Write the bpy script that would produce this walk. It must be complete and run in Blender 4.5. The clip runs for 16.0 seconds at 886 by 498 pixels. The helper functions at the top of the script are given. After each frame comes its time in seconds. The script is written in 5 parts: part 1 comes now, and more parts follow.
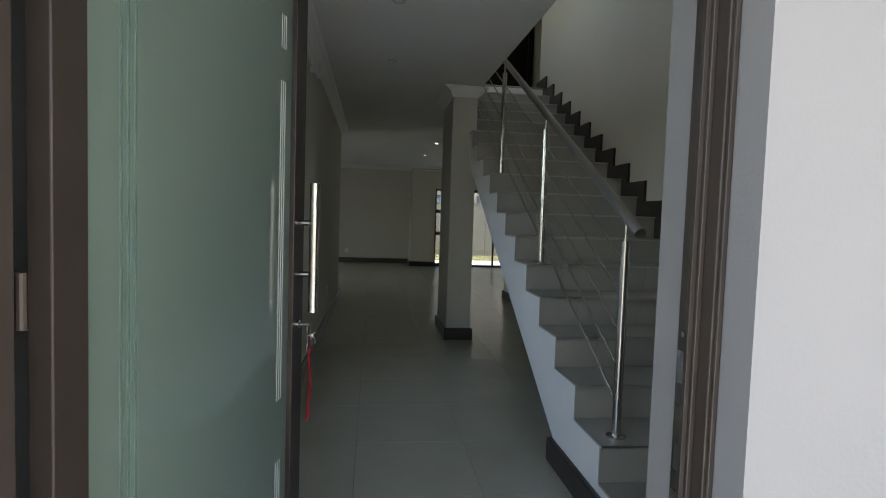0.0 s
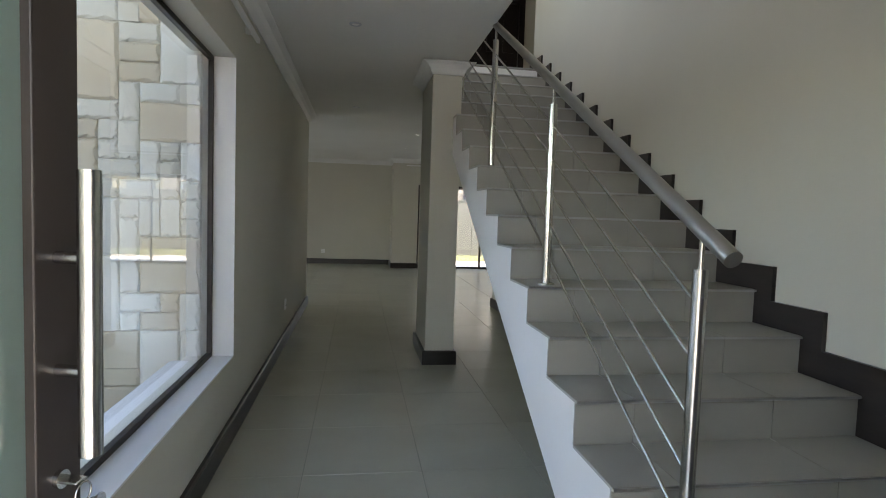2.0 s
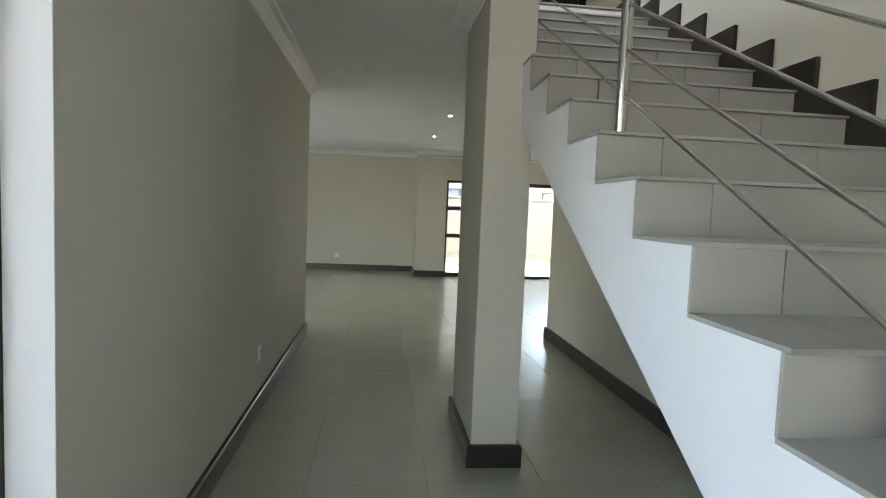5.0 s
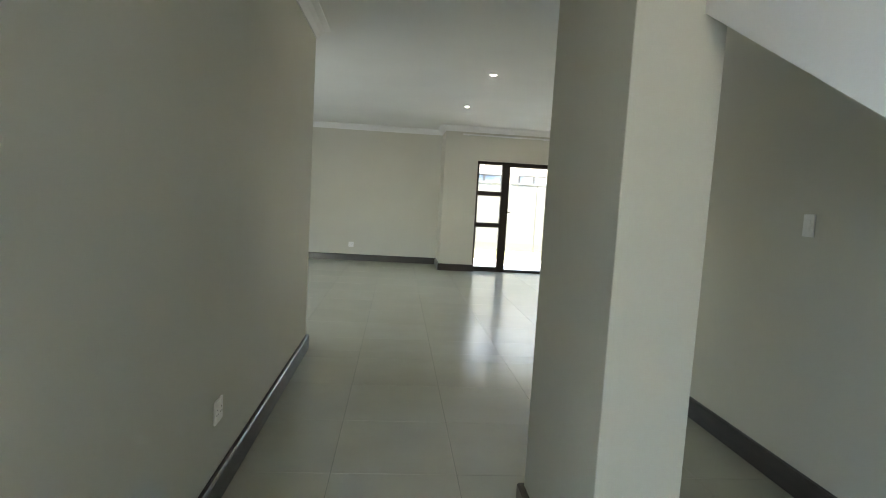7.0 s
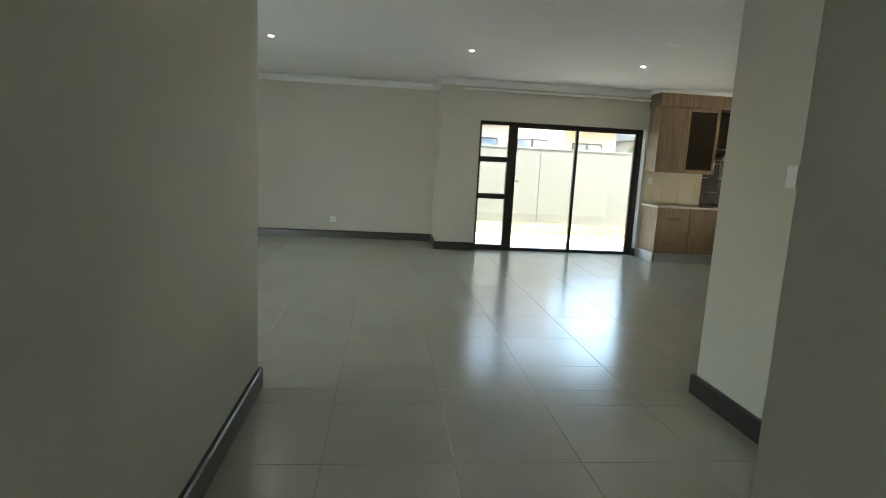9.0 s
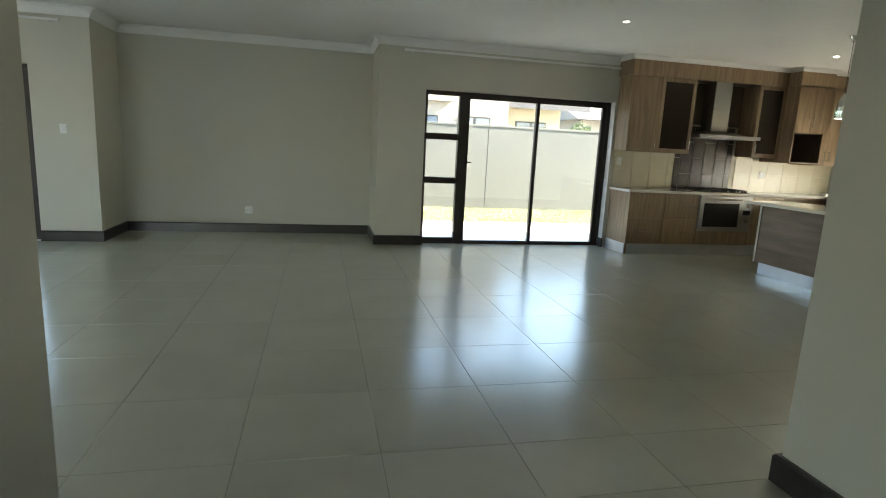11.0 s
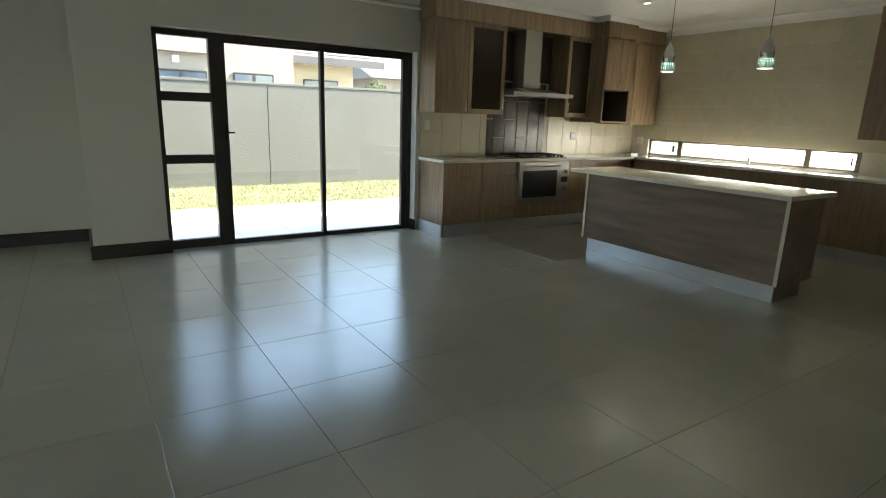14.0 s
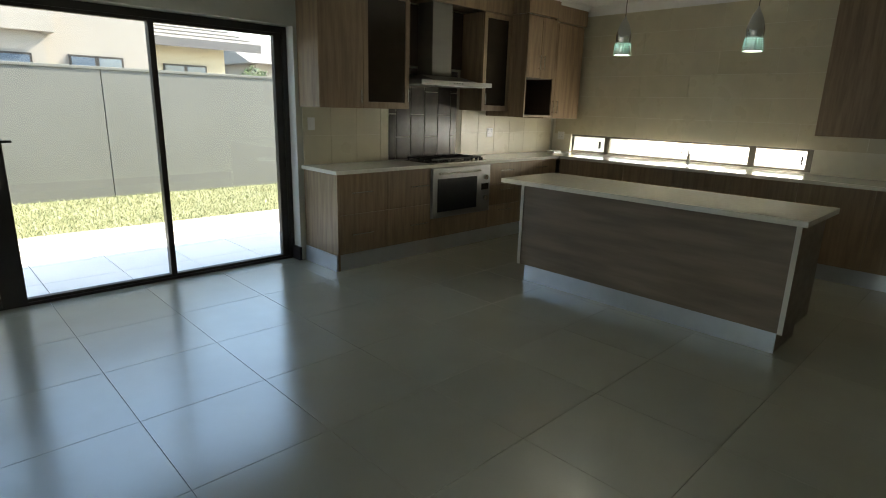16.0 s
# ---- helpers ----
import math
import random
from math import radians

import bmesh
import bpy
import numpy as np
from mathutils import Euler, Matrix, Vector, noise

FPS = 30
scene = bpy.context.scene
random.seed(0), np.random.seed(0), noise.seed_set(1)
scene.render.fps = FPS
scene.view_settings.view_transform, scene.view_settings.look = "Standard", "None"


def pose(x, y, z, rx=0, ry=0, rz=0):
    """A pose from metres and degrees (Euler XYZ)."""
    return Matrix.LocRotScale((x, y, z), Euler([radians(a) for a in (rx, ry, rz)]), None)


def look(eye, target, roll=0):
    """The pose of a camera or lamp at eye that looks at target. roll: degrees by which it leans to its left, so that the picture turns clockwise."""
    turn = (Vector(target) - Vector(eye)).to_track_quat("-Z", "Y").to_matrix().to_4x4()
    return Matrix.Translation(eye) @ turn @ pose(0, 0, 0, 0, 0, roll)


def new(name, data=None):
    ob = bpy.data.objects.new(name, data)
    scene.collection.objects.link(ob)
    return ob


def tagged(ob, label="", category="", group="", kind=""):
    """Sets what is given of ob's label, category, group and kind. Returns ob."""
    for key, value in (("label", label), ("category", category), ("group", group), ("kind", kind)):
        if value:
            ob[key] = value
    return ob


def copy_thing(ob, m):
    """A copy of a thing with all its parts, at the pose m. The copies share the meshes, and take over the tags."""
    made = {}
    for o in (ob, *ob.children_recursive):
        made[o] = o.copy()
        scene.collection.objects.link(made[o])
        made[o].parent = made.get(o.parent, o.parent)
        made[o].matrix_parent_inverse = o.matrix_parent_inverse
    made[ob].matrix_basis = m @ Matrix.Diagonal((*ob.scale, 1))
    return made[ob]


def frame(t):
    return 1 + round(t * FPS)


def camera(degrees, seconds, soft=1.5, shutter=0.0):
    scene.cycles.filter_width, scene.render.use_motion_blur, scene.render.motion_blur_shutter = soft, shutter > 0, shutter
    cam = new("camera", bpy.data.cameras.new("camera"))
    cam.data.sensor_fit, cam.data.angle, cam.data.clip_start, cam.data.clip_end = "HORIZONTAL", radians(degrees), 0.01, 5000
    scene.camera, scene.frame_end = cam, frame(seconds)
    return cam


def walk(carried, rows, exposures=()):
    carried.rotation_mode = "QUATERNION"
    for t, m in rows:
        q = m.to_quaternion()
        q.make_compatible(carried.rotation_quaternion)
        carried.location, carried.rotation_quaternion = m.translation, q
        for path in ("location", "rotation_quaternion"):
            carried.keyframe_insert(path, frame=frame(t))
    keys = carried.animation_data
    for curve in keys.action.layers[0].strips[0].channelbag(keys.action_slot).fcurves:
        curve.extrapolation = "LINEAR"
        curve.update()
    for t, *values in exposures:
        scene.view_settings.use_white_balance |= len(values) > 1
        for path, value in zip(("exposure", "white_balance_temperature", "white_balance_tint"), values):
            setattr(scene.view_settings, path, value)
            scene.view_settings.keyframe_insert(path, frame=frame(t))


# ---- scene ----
cam = camera(77.4, 16.0, soft=1.0)
PATH = [
    (0, (0.468, 0.257, 1.347), (0.724, 2.237, 1.234), 1.9),
    (0.5, (0.526, 0.483, 1.360), (0.787, 2.462, 1.241), 1.9),
    (1, (0.552, 0.724, 1.385), (0.827, 2.701, 1.265), 1.8),
    (1.5, (0.605, 0.959, 1.389), (0.898, 2.934, 1.265), 1.8),
    (2, (0.669, 1.240, 1.397), (0.974, 3.213, 1.273), 1.9),
    (2.5, (0.714, 1.544, 1.434), (1.026, 3.516, 1.308), 1.8),
    (3, (0.777, 1.868, 1.441), (1.095, 3.838, 1.312), 1.9),
    (3.5, (0.809, 2.194, 1.450), (1.125, 4.164, 1.317), 2.0),
    (4, (0.801, 2.558, 1.460), (1.091, 4.532, 1.325), 2.1),
    (6.5, (0.689, 4.314, 1.420), (0.858, 6.301, 1.268), 3.0),
    (7, (0.677, 4.743, 1.397), (0.848, 6.727, 1.212), 3.3),
    (7.5, (0.648, 5.146, 1.400), (0.827, 7.125, 1.172), 3.3),
    (8, (0.666, 5.532, 1.409), (0.857, 7.506, 1.145), 3.1),
    (8.5, (0.660, 5.894, 1.436), (0.862, 7.863, 1.146), 3.0),
    (11, (0.756, 7.723, 1.392), (1.197, 9.639, 1.026), 2.9),
    (11.5, (0.818, 8.004, 1.414), (1.370, 9.887, 1.030), 2.7),
    (12, (0.931, 8.278, 1.430), (1.561, 10.131, 1.018), 2.6),
    (12.5, (1.035, 8.528, 1.424), (1.771, 10.339, 1.003), 2.4),
    (13, (1.181, 8.791, 1.415), (2.055, 10.537, 0.982), 2.2),
    (13.5, (1.323, 9.050, 1.432), (2.293, 10.739, 0.978), 2.1),
    (14, (1.510, 9.343, 1.426), (2.576, 10.968, 0.956), 1.9),
    (14.5, (1.691, 9.648, 1.439), (2.831, 11.219, 0.957), 1.8),
    (15, (1.882, 9.975, 1.459), (3.111, 11.476, 0.972), 1.8),
    (15.5, (2.095, 10.283, 1.459), (3.396, 11.720, 0.969), 1.7),
    (16, (2.337, 10.629, 1.496), (3.688, 12.016, 0.995), 1.6),
]
EXPO = [(0.0, 1.9, 7500, 12), (1.0, 2.5, 7550, 18), (2.0, 3.0, 7700, 16), (4.0, 3.5, 7800, 14), (6.5, 4.27, 7500, 11), (8.5, 3.82, 7450, 8),
        (11.0, 3.38, 7450, 6), (13.0, 3.2, 7400, 6), (16.0, 2.6, 7250, 6)]
walk(cam, [(t, look(eye, target, roll)) for t, eye, target, roll in PATH], EXPO)

# ---------------------------------------------------------------- world and light
world = bpy.data.worlds.new("world")
scene.world = world
world.use_nodes = True
wn, wl = world.node_tree.nodes, world.node_tree.links
sky = wn.new("ShaderNodeTexSky")
sky.sky_type, sky.sun_disc = "NISHITA", False
sky.sun_elevation, sky.sun_rotation = radians(39), radians(103)
wl.new(sky.outputs[0], wn["Background"].inputs[0])
wn["Background"].inputs[1].default_value = 0.15

sun = new("sun", bpy.data.lights.new("sun", "SUN"))
sun.data.energy, sun.data.angle, sun.data.color = 3.6, radians(0.6), (1.0, 0.96, 0.9)
sun.matrix_world = look((75.7, -17.5, 62.9), (0.0, 0.0, 0.0))


def area(name, eye, target, w, h, power, colour):
    lamp = new(name, bpy.data.lights.new(name, "AREA"))
    lamp.data.shape, lamp.data.size, lamp.data.size_y = "RECTANGLE", w, h
    lamp.data.energy, lamp.data.color = power, colour
    lamp.matrix_world = look(eye, target)
    return lamp


DAY = (0.90, 0.95, 1.0)
# stairwell fill, set in an unseen opening added to the upper front wall
area("stair_fill_light", (1.3, 1.45, 4.5), (1.3, 5.0, 4.4), 1.0, 0.9, 0.7, DAY)
# fill for the top steps; the window it stands in is unseen and assumed
area("landing_fill_light", (-0.04, 6.3, 4.45), (2.4, 7.6, 3.0), 1.6, 1.2, 2.6, DAY)
area("south_window_light", (-2.9, 9.66, 1.2), (-2.9, 13.0, 0.9), 3.0, 1.9, 1.6, DAY)
# living room fill at an unseen opening added in the west wall
area("west_fill_light", (-5.42, 12.4, 1.3), (0.0, 12.4, 1.0), 3.0, 1.9, 0.6, DAY)
area("strip_window_light", (9.16, 13.2, 1.06), (7.0, 13.2, 3.6), 2.1, 0.24, 3.5, (1.0, 0.98, 0.93))


# ---------------------------------------------------------------- materials
def mat(name, colour, rough=0.6, metal=0.0, var=0.06, scale=6.0, fine=90.0, bump=0.05, spec=0.5, coat=0.0,
        stretch=(1, 1, 1), second=None, piece=0.0, rvar=0.1):
    m = bpy.data.materials.new(name)
    m.use_nodes = True
    n, l = m.node_tree.nodes, m.node_tree.links
    b = n["Principled BSDF"]
    b.inputs["Metallic"].default_value = metal
    b.inputs["Specular IOR Level"].default_value = spec
    b.inputs["Coat Weight"].default_value = coat
    b.inputs["Coat Roughness"].default_value = 0.08
    tc = n.new("ShaderNodeNewGeometry")
    mp = n.new("ShaderNodeMapping")
    mp.inputs["Scale"].default_value = stretch
    l.new(tc.outputs["Position"], mp.inputs[0])
    big = n.new("ShaderNodeTexNoise")
    big.inputs["Scale"].default_value, big.inputs["Detail"].default_value = scale, 4
    small = n.new("ShaderNodeTexNoise")
    small.inputs["Scale"].default_value, small.inputs["Detail"].default_value = fine, 3
    l.new(mp.outputs[0], big.inputs["Vector"])
    l.new(mp.outputs[0], small.inputs["Vector"])
    mix = n.new("ShaderNodeMix")
    mix.data_type = "RGBA"
    c2 = second or tuple(c * (1 - 2.2 * var) for c in colour)
    mix.inputs[6].default_value, mix.inputs[7].default_value = (*colour, 1), (*c2, 1)
    add = n.new("ShaderNodeMath")
    add.operation = "MULTIPLY_ADD"
    add.inputs[1].default_value = 0.35
    l.new(small.outputs[0], add.inputs[0])
    ramp = n.new("ShaderNodeMapRange")
    ramp.inputs["From Min"].default_value, ramp.inputs["From Max"].default_value = 0.35, 0.65
    l.new(big.outputs[0], ramp.inputs[0])
    sc = n.new("ShaderNodeMath")
    sc.operation = "MULTIPLY"
    sc.inputs[1].default_value = 0.65
    l.new(ramp.outputs[0], sc.inputs[0])
    l.new(sc.outputs[0], add.inputs[2])
    l.new(add.outputs[0], mix.inputs[0])
    out = mix.outputs[2]
    if piece:
        oi = n.new("ShaderNodeObjectInfo")
        hsv = n.new("ShaderNodeHueSaturation")
        mr = n.new("ShaderNodeMapRange")
        mr.inputs["To Min"].default_value, mr.inputs["To Max"].default_value = 1 - piece, 1 + piece
        l.new(oi.outputs["Random"], mr.inputs[0])
        l.new(mr.outputs[0], hsv.inputs["Value"])
        l.new(out, hsv.inputs["Color"])
        out = hsv.outputs[0]
    l.new(out, b.inputs["Base Color"])
    rr = n.new("ShaderNodeMapRange")
    rr.inputs["To Min"].default_value, rr.inputs["To Max"].default_value = max(0.02, rough * (1 - rvar)), min(1, rough * (1 + rvar))
    l.new(big.outputs[0], rr.inputs[0])
    l.new(rr.outputs[0], b.inputs["Roughness"])
    if bump:
        bp = n.new("ShaderNodeBump")
        bp.inputs["Strength"].default_value, bp.inputs["Distance"].default_value = bump, 0.004
        l.new(small.outputs[0], bp.inputs["Height"])
        l.new(bp.outputs[0], b.inputs["Normal"])
    return m


def glow(name, colour, strength):
    m = bpy.data.materials.new(name)
    m.use_nodes = True
    b = m.node_tree.nodes["Principled BSDF"]
    b.inputs["Emission Color"].default_value, b.inputs["Emission Strength"].default_value = (*colour, 1), strength
    return m


def glassy(name, colour, rough=0.0, ior=1.45):
    m = bpy.data.materials.new(name)
    m.use_nodes = True
    b = m.node_tree.nodes["Principled BSDF"]
    b.inputs["Base Color"].default_value = (*colour, 1)
    b.inputs["Transmission Weight"].default_value, b.inputs["Roughness"].default_value, b.inputs["IOR"].default_value = 1.0, rough, ior
    return m


PLASTER = mat("beige_wall_paint", (0.60, 0.58, 0.495), 0.75, var=0.02, scale=1.3, fine=160, bump=0.12)
WHITE_PLASTER = mat("white_wall_paint", (0.80, 0.79, 0.78), 0.7, var=0.02, scale=2, fine=150, bump=0.12)
# white outer plaster with the porch shade put into its grey
SHADED_PLASTER = mat("shaded_white_outer_paint", (0.27, 0.275, 0.29), 0.75, var=0.03, scale=1.5, fine=120, bump=0.15)
CEILING = mat("ceiling_paint", (0.80, 0.80, 0.77), 0.85, var=0.02, scale=1.5, fine=120, bump=0.05)
CORNICE = mat("cornice_paint", (0.82, 0.82, 0.80), 0.6, var=0.02, scale=3, fine=80, bump=0.02)
ESPRESSO = mat("espresso_skirting", (0.028, 0.021, 0.019), 0.32, var=0.2, scale=5, fine=60, bump=0.05, stretch=(1, 1, 6))
FLOOR_TILE = mat("porcelain_floor_tile", (0.46, 0.452, 0.372), 0.21, var=0.05, scale=2.2, fine=140, bump=0.015, spec=0.95, piece=0.03, rvar=0.25)
FLOOR_TILE.node_tree.nodes["Principled BSDF"].inputs["IOR"].default_value = 1.85
GROUT = mat("grey_grout", (0.20, 0.195, 0.17), 0.9, var=0.1, scale=20, bump=0.2)
STEP_TILE = mat("porcelain_step_tile", (0.36, 0.35, 0.315), 0.33, var=0.05, scale=4, fine=150, bump=0.02, piece=0.03)
TRIM = mat("grey_tile_trim", (0.52, 0.52, 0.52), 0.3, metal=0.9, var=0.05)
BRONZE = mat("bronze_aluminium", (0.042, 0.034, 0.030), 0.38, metal=0.25, var=0.12, scale=8, fine=200, bump=0.03)
# strip window bronze, its colour lightened for the grazing daylight on it
LIT_BRONZE = mat("lit_bronze_aluminium", (0.20, 0.18, 0.155), 0.4, metal=0.2, var=0.08, fine=200, bump=0.02)
STEEL = mat("brushed_steel", (0.62, 0.61, 0.58), 0.24, metal=1.0, var=0.06, scale=20, fine=260, bump=0.03, stretch=(1, 1, 0.1))
SATIN = mat("satin_steel", (0.33, 0.32, 0.30), 0.42, metal=0.75, var=0.06, scale=10, fine=240, bump=0.03, stretch=(0.2, 1, 1))
MATT_STEEL = mat("matt_steel", (0.40, 0.39, 0.37), 0.36, metal=0.95, var=0.06, scale=10, fine=240, bump=0.03, stretch=(1, 0.2, 1))
ALU = mat("satin_aluminium", (0.60, 0.62, 0.66), 0.35, metal=0.85, var=0.05, scale=6, fine=220, bump=0.03)
OAK = mat("oak_laminate", (0.33, 0.23, 0.14), 0.42, var=0.1, scale=5, fine=22, bump=0.06, stretch=(5, 5, 0.45), second=(0.19, 0.125, 0.075), piece=0.10)
OAK_DARK = mat("island_laminate", (0.25, 0.185, 0.135), 0.42, var=0.1, scale=4, fine=18, bump=0.06, stretch=(2, 0.35, 3.2), second=(0.14, 0.10, 0.07))
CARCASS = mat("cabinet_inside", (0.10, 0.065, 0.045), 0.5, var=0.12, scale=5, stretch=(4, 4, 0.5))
LIGHT_EDGE = mat("pale_edging", (0.70, 0.66, 0.58), 0.45, var=0.04)
STONE_TOP = mat("cream_engineered_stone", (0.76, 0.73, 0.66), 0.06, var=0.05, scale=30, fine=300, bump=0.0, spec=0.6)
WALL_TILE = mat("cream_wall_tile", (0.66, 0.605, 0.45), 0.28, var=0.05, scale=4, fine=60, bump=0.04, piece=0.02)
WALL_GROUT = mat("pale_grout", (0.80, 0.77, 0.66), 0.9, var=0.05)
DARK_TILE = mat("brown_glazed_tile", (0.115, 0.095, 0.085), 0.2, var=0.2, scale=10, fine=50, bump=0.05, piece=0.2)
BLACK = mat("black_enamel", (0.012, 0.012, 0.012), 0.25, var=0.1)
IRON = mat("cast_iron", (0.02, 0.02, 0.02), 0.6, var=0.2, fine=200, bump=0.2)
PLASTIC = mat("white_plastic", (0.86, 0.855, 0.83), 0.35, var=0.03, bump=0.0)
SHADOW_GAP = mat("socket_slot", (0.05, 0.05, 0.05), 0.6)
RED = mat("red_cord", (0.42, 0.02, 0.03), 0.8, var=0.2, fine=300, bump=0.4)
BLUE = mat("navy_cloth", (0.02, 0.03, 0.12), 0.9, var=0.2, fine=200, bump=0.4)
STONE = mat("pale_sandstone", (0.54, 0.515, 0.445), 0.85, var=0.06, scale=4, fine=30, bump=0.25, piece=0.07, second=(0.48, 0.44, 0.355))
STONE_COOL = mat("grey_white_sandstone", (0.59, 0.575, 0.52), 0.85, var=0.06, scale=4, fine=30, bump=0.3, piece=0.06, second=(0.50, 0.485, 0.42))
STONE_WARM = mat("buff_sandstone", (0.47, 0.415, 0.315), 0.85, var=0.1, scale=4, fine=40, bump=0.3, piece=0.08, second=(0.43, 0.355, 0.26))
STONE_JOINT = mat("dusty_joint", (0.40, 0.385, 0.35), 0.95, var=0.15, fine=120, bump=0.3)
MORTAR = mat("shadowed_mortar", (0.30, 0.28, 0.25), 0.95, var=0.1, fine=120, bump=0.4)
GREY_PAINT = mat("grey_green_wall_paint", (0.145, 0.148, 0.136), 0.85, var=0.04, scale=1, fine=90, bump=0.15)
HOUSE_PAINT = mat("neighbour_plaster", (0.29, 0.265, 0.235), 0.85, var=0.04, scale=1, fine=60, bump=0.1)
HOUSE_PAINT2 = mat("neighbour_yellow_plaster", (0.50, 0.44, 0.32), 0.85, var=0.04, scale=1, fine=60, bump=0.1)
ROOF_TILE = mat("grey_roof_tile", (0.22, 0.21, 0.20), 0.8, var=0.15, scale=8, fine=60, bump=0.3, piece=0.12)
FASCIA = mat("grey_fascia_paint", (0.10, 0.095, 0.095), 0.6, var=0.05)
CONCRETE = mat("pale_patio_tile", (0.82, 0.80, 0.77), 0.7, var=0.05, scale=3, fine=120, bump=0.1, piece=0.03)
COURT = mat("grey_court_paving", (0.46, 0.46, 0.46), 0.8, var=0.06, scale=2, fine=120, bump=0.15)
PAVER = mat("brown_paver", (0.62, 0.57, 0.52), 0.9, var=0.15, scale=12, fine=120, bump=0.4, piece=0.2)
SOIL = mat("lawn_soil", (0.20, 0.20, 0.09), 0.95, var=0.2, scale=6, fine=120, bump=0.5)
GRASS = mat("lawn_grass", (0.235, 0.262, 0.135), 0.7, var=0.2, scale=3, fine=40, bump=0.0, second=(0.36, 0.37, 0.225))
LEAF = mat("tree_leaf", (0.07, 0.11, 0.035), 0.7, var=0.3, scale=3)
BARK = mat("tree_bark", (0.12, 0.09, 0.06), 0.9, var=0.3, fine=60, bump=0.5)
# dark frame wood, taken near black for the shade in the open doorway
DOORWAY_DARK = mat("dark_wood_doorway_shade", (0.014, 0.009, 0.008), 0.3, var=0.25, scale=5, fine=40, bump=0.08, stretch=(4, 4, 0.4))
EARTH = mat("pale_ground", (0.36, 0.34, 0.30), 0.95, var=0.1, scale=0.6, fine=20, bump=0.3)
GLASS = glassy("clear_glass", (0.96, 0.98, 0.97))
DARK_GLASS = mat("dark_cabinet_glass", (0.035, 0.025, 0.018), 0.08, var=0.05, bump=0.0, spec=0.6)
FAR_GLASS = mat("far_window_glass", (0.10, 0.13, 0.17), 0.08, var=0.05, bump=0.0, spec=0.8)
FROST = mat("green_frosted_glass", (0.18, 0.255, 0.222), 0.45, var=0.03, scale=1.5, fine=200, bump=0.0, coat=0.9)
FROST.node_tree.nodes["Principled BSDF"].inputs["Transmission Weight"].default_value = 0.35
FROST.node_tree.nodes["Principled BSDF"].inputs["Coat Roughness"].default_value = 0.012
FROST.node_tree.nodes["Principled BSDF"].inputs["Coat IOR"].default_value = 1.6
ETCH = mat("clear_glass_stripe", (0.10, 0.17, 0.15), 0.12, var=0.05, bump=0.0, coat=0.5)
# clear stripes by the lock: window light behind them painted as pale grey
LIT_STRIPE = mat("backlit_clear_stripe", (0.55, 0.60, 0.58), 0.15, var=0.03, bump=0.0, coat=0.5)
# brown front door frame, lighter than BRONZE to carry the porch light
LIT_FRAME = mat("porch_lit_brown_frame", (0.085, 0.070, 0.063), 0.36, metal=0.3, var=0.12, scale=8, fine=200, bump=0.03, stretch=(1, 1, 0.2))
MILK = glassy("obscured_glass", (0.95, 0.97, 0.98), 0.45, 1.2)
LAMP_GLOW = glow("lamp_glow", (1.0, 0.97, 0.9), 5.0)
BULB_GLOW = glow("pendant_bulb_glow", (1.0, 0.97, 0.9), 1.6)
PERF_GLOW = glow("pendant_glow", (0.45, 0.95, 0.82), 0.8)


# ---------------------------------------------------------------- building helpers
def box(bm, x0, x1, y0, y1, z0, z1, bevel=0.0):
    r = bmesh.ops.create_cube(bm, size=1.0)
    vs = r["verts"]
    for v in vs:
        v.co = Vector(((x0 + x1) / 2 + v.co.x * (x1 - x0), (y0 + y1) / 2 + v.co.y * (y1 - y0), (z0 + z1) / 2 + v.co.z * (z1 - z0)))
    if bevel:
        es = list({e for v in vs for e in v.link_edges})
        bmesh.ops.bevel(bm, geom=es, offset=bevel, segments=2, affect="EDGES", profile=0.5)
    return bm


def B(x0, x1, y0, y1, z0, z1, bevel=0.0):
    return box(bmesh.new(), x0, x1, y0, y1, z0, z1, bevel)


def tube(bm, a, b, r, seg=16, r2=None, caps=True):
    a, b = Vector(a), Vector(b)
    d = b - a
    m = Matrix.Translation((a + b) / 2) @ d.to_track_quat("Z", "Y").to_matrix().to_4x4()
    bmesh.ops.create_cone(bm, cap_ends=caps, segments=seg, radius1=r, radius2=r if r2 is None else r2, depth=d.length, matrix=m)
    return bm


def T(a, b, r, seg=16, r2=None):
    return tube(bmesh.new(), a, b, r, seg, r2)


def lathe(profile, centre, seg=24):
    """A turned shape from (radius, z) pairs."""
    bm = bmesh.new()
    rings = []
    for r, z in profile:
        rings.append([bm.verts.new((centre[0] + r * math.cos(2 * math.pi * i / seg), centre[1] + r * math.sin(2 * math.pi * i / seg), centre[2] + z)) for i in range(seg)])
    for p, q in zip(rings, rings[1:]):
        for i in range(seg):
            j = (i + 1) % seg
            bm.faces.new((p[i], p[j], q[j], q[i]))
    bmesh.ops.remove_doubles(bm, verts=bm.verts, dist=1e-5)
    bmesh.ops.recalc_face_normals(bm, faces=bm.faces)
    return bm


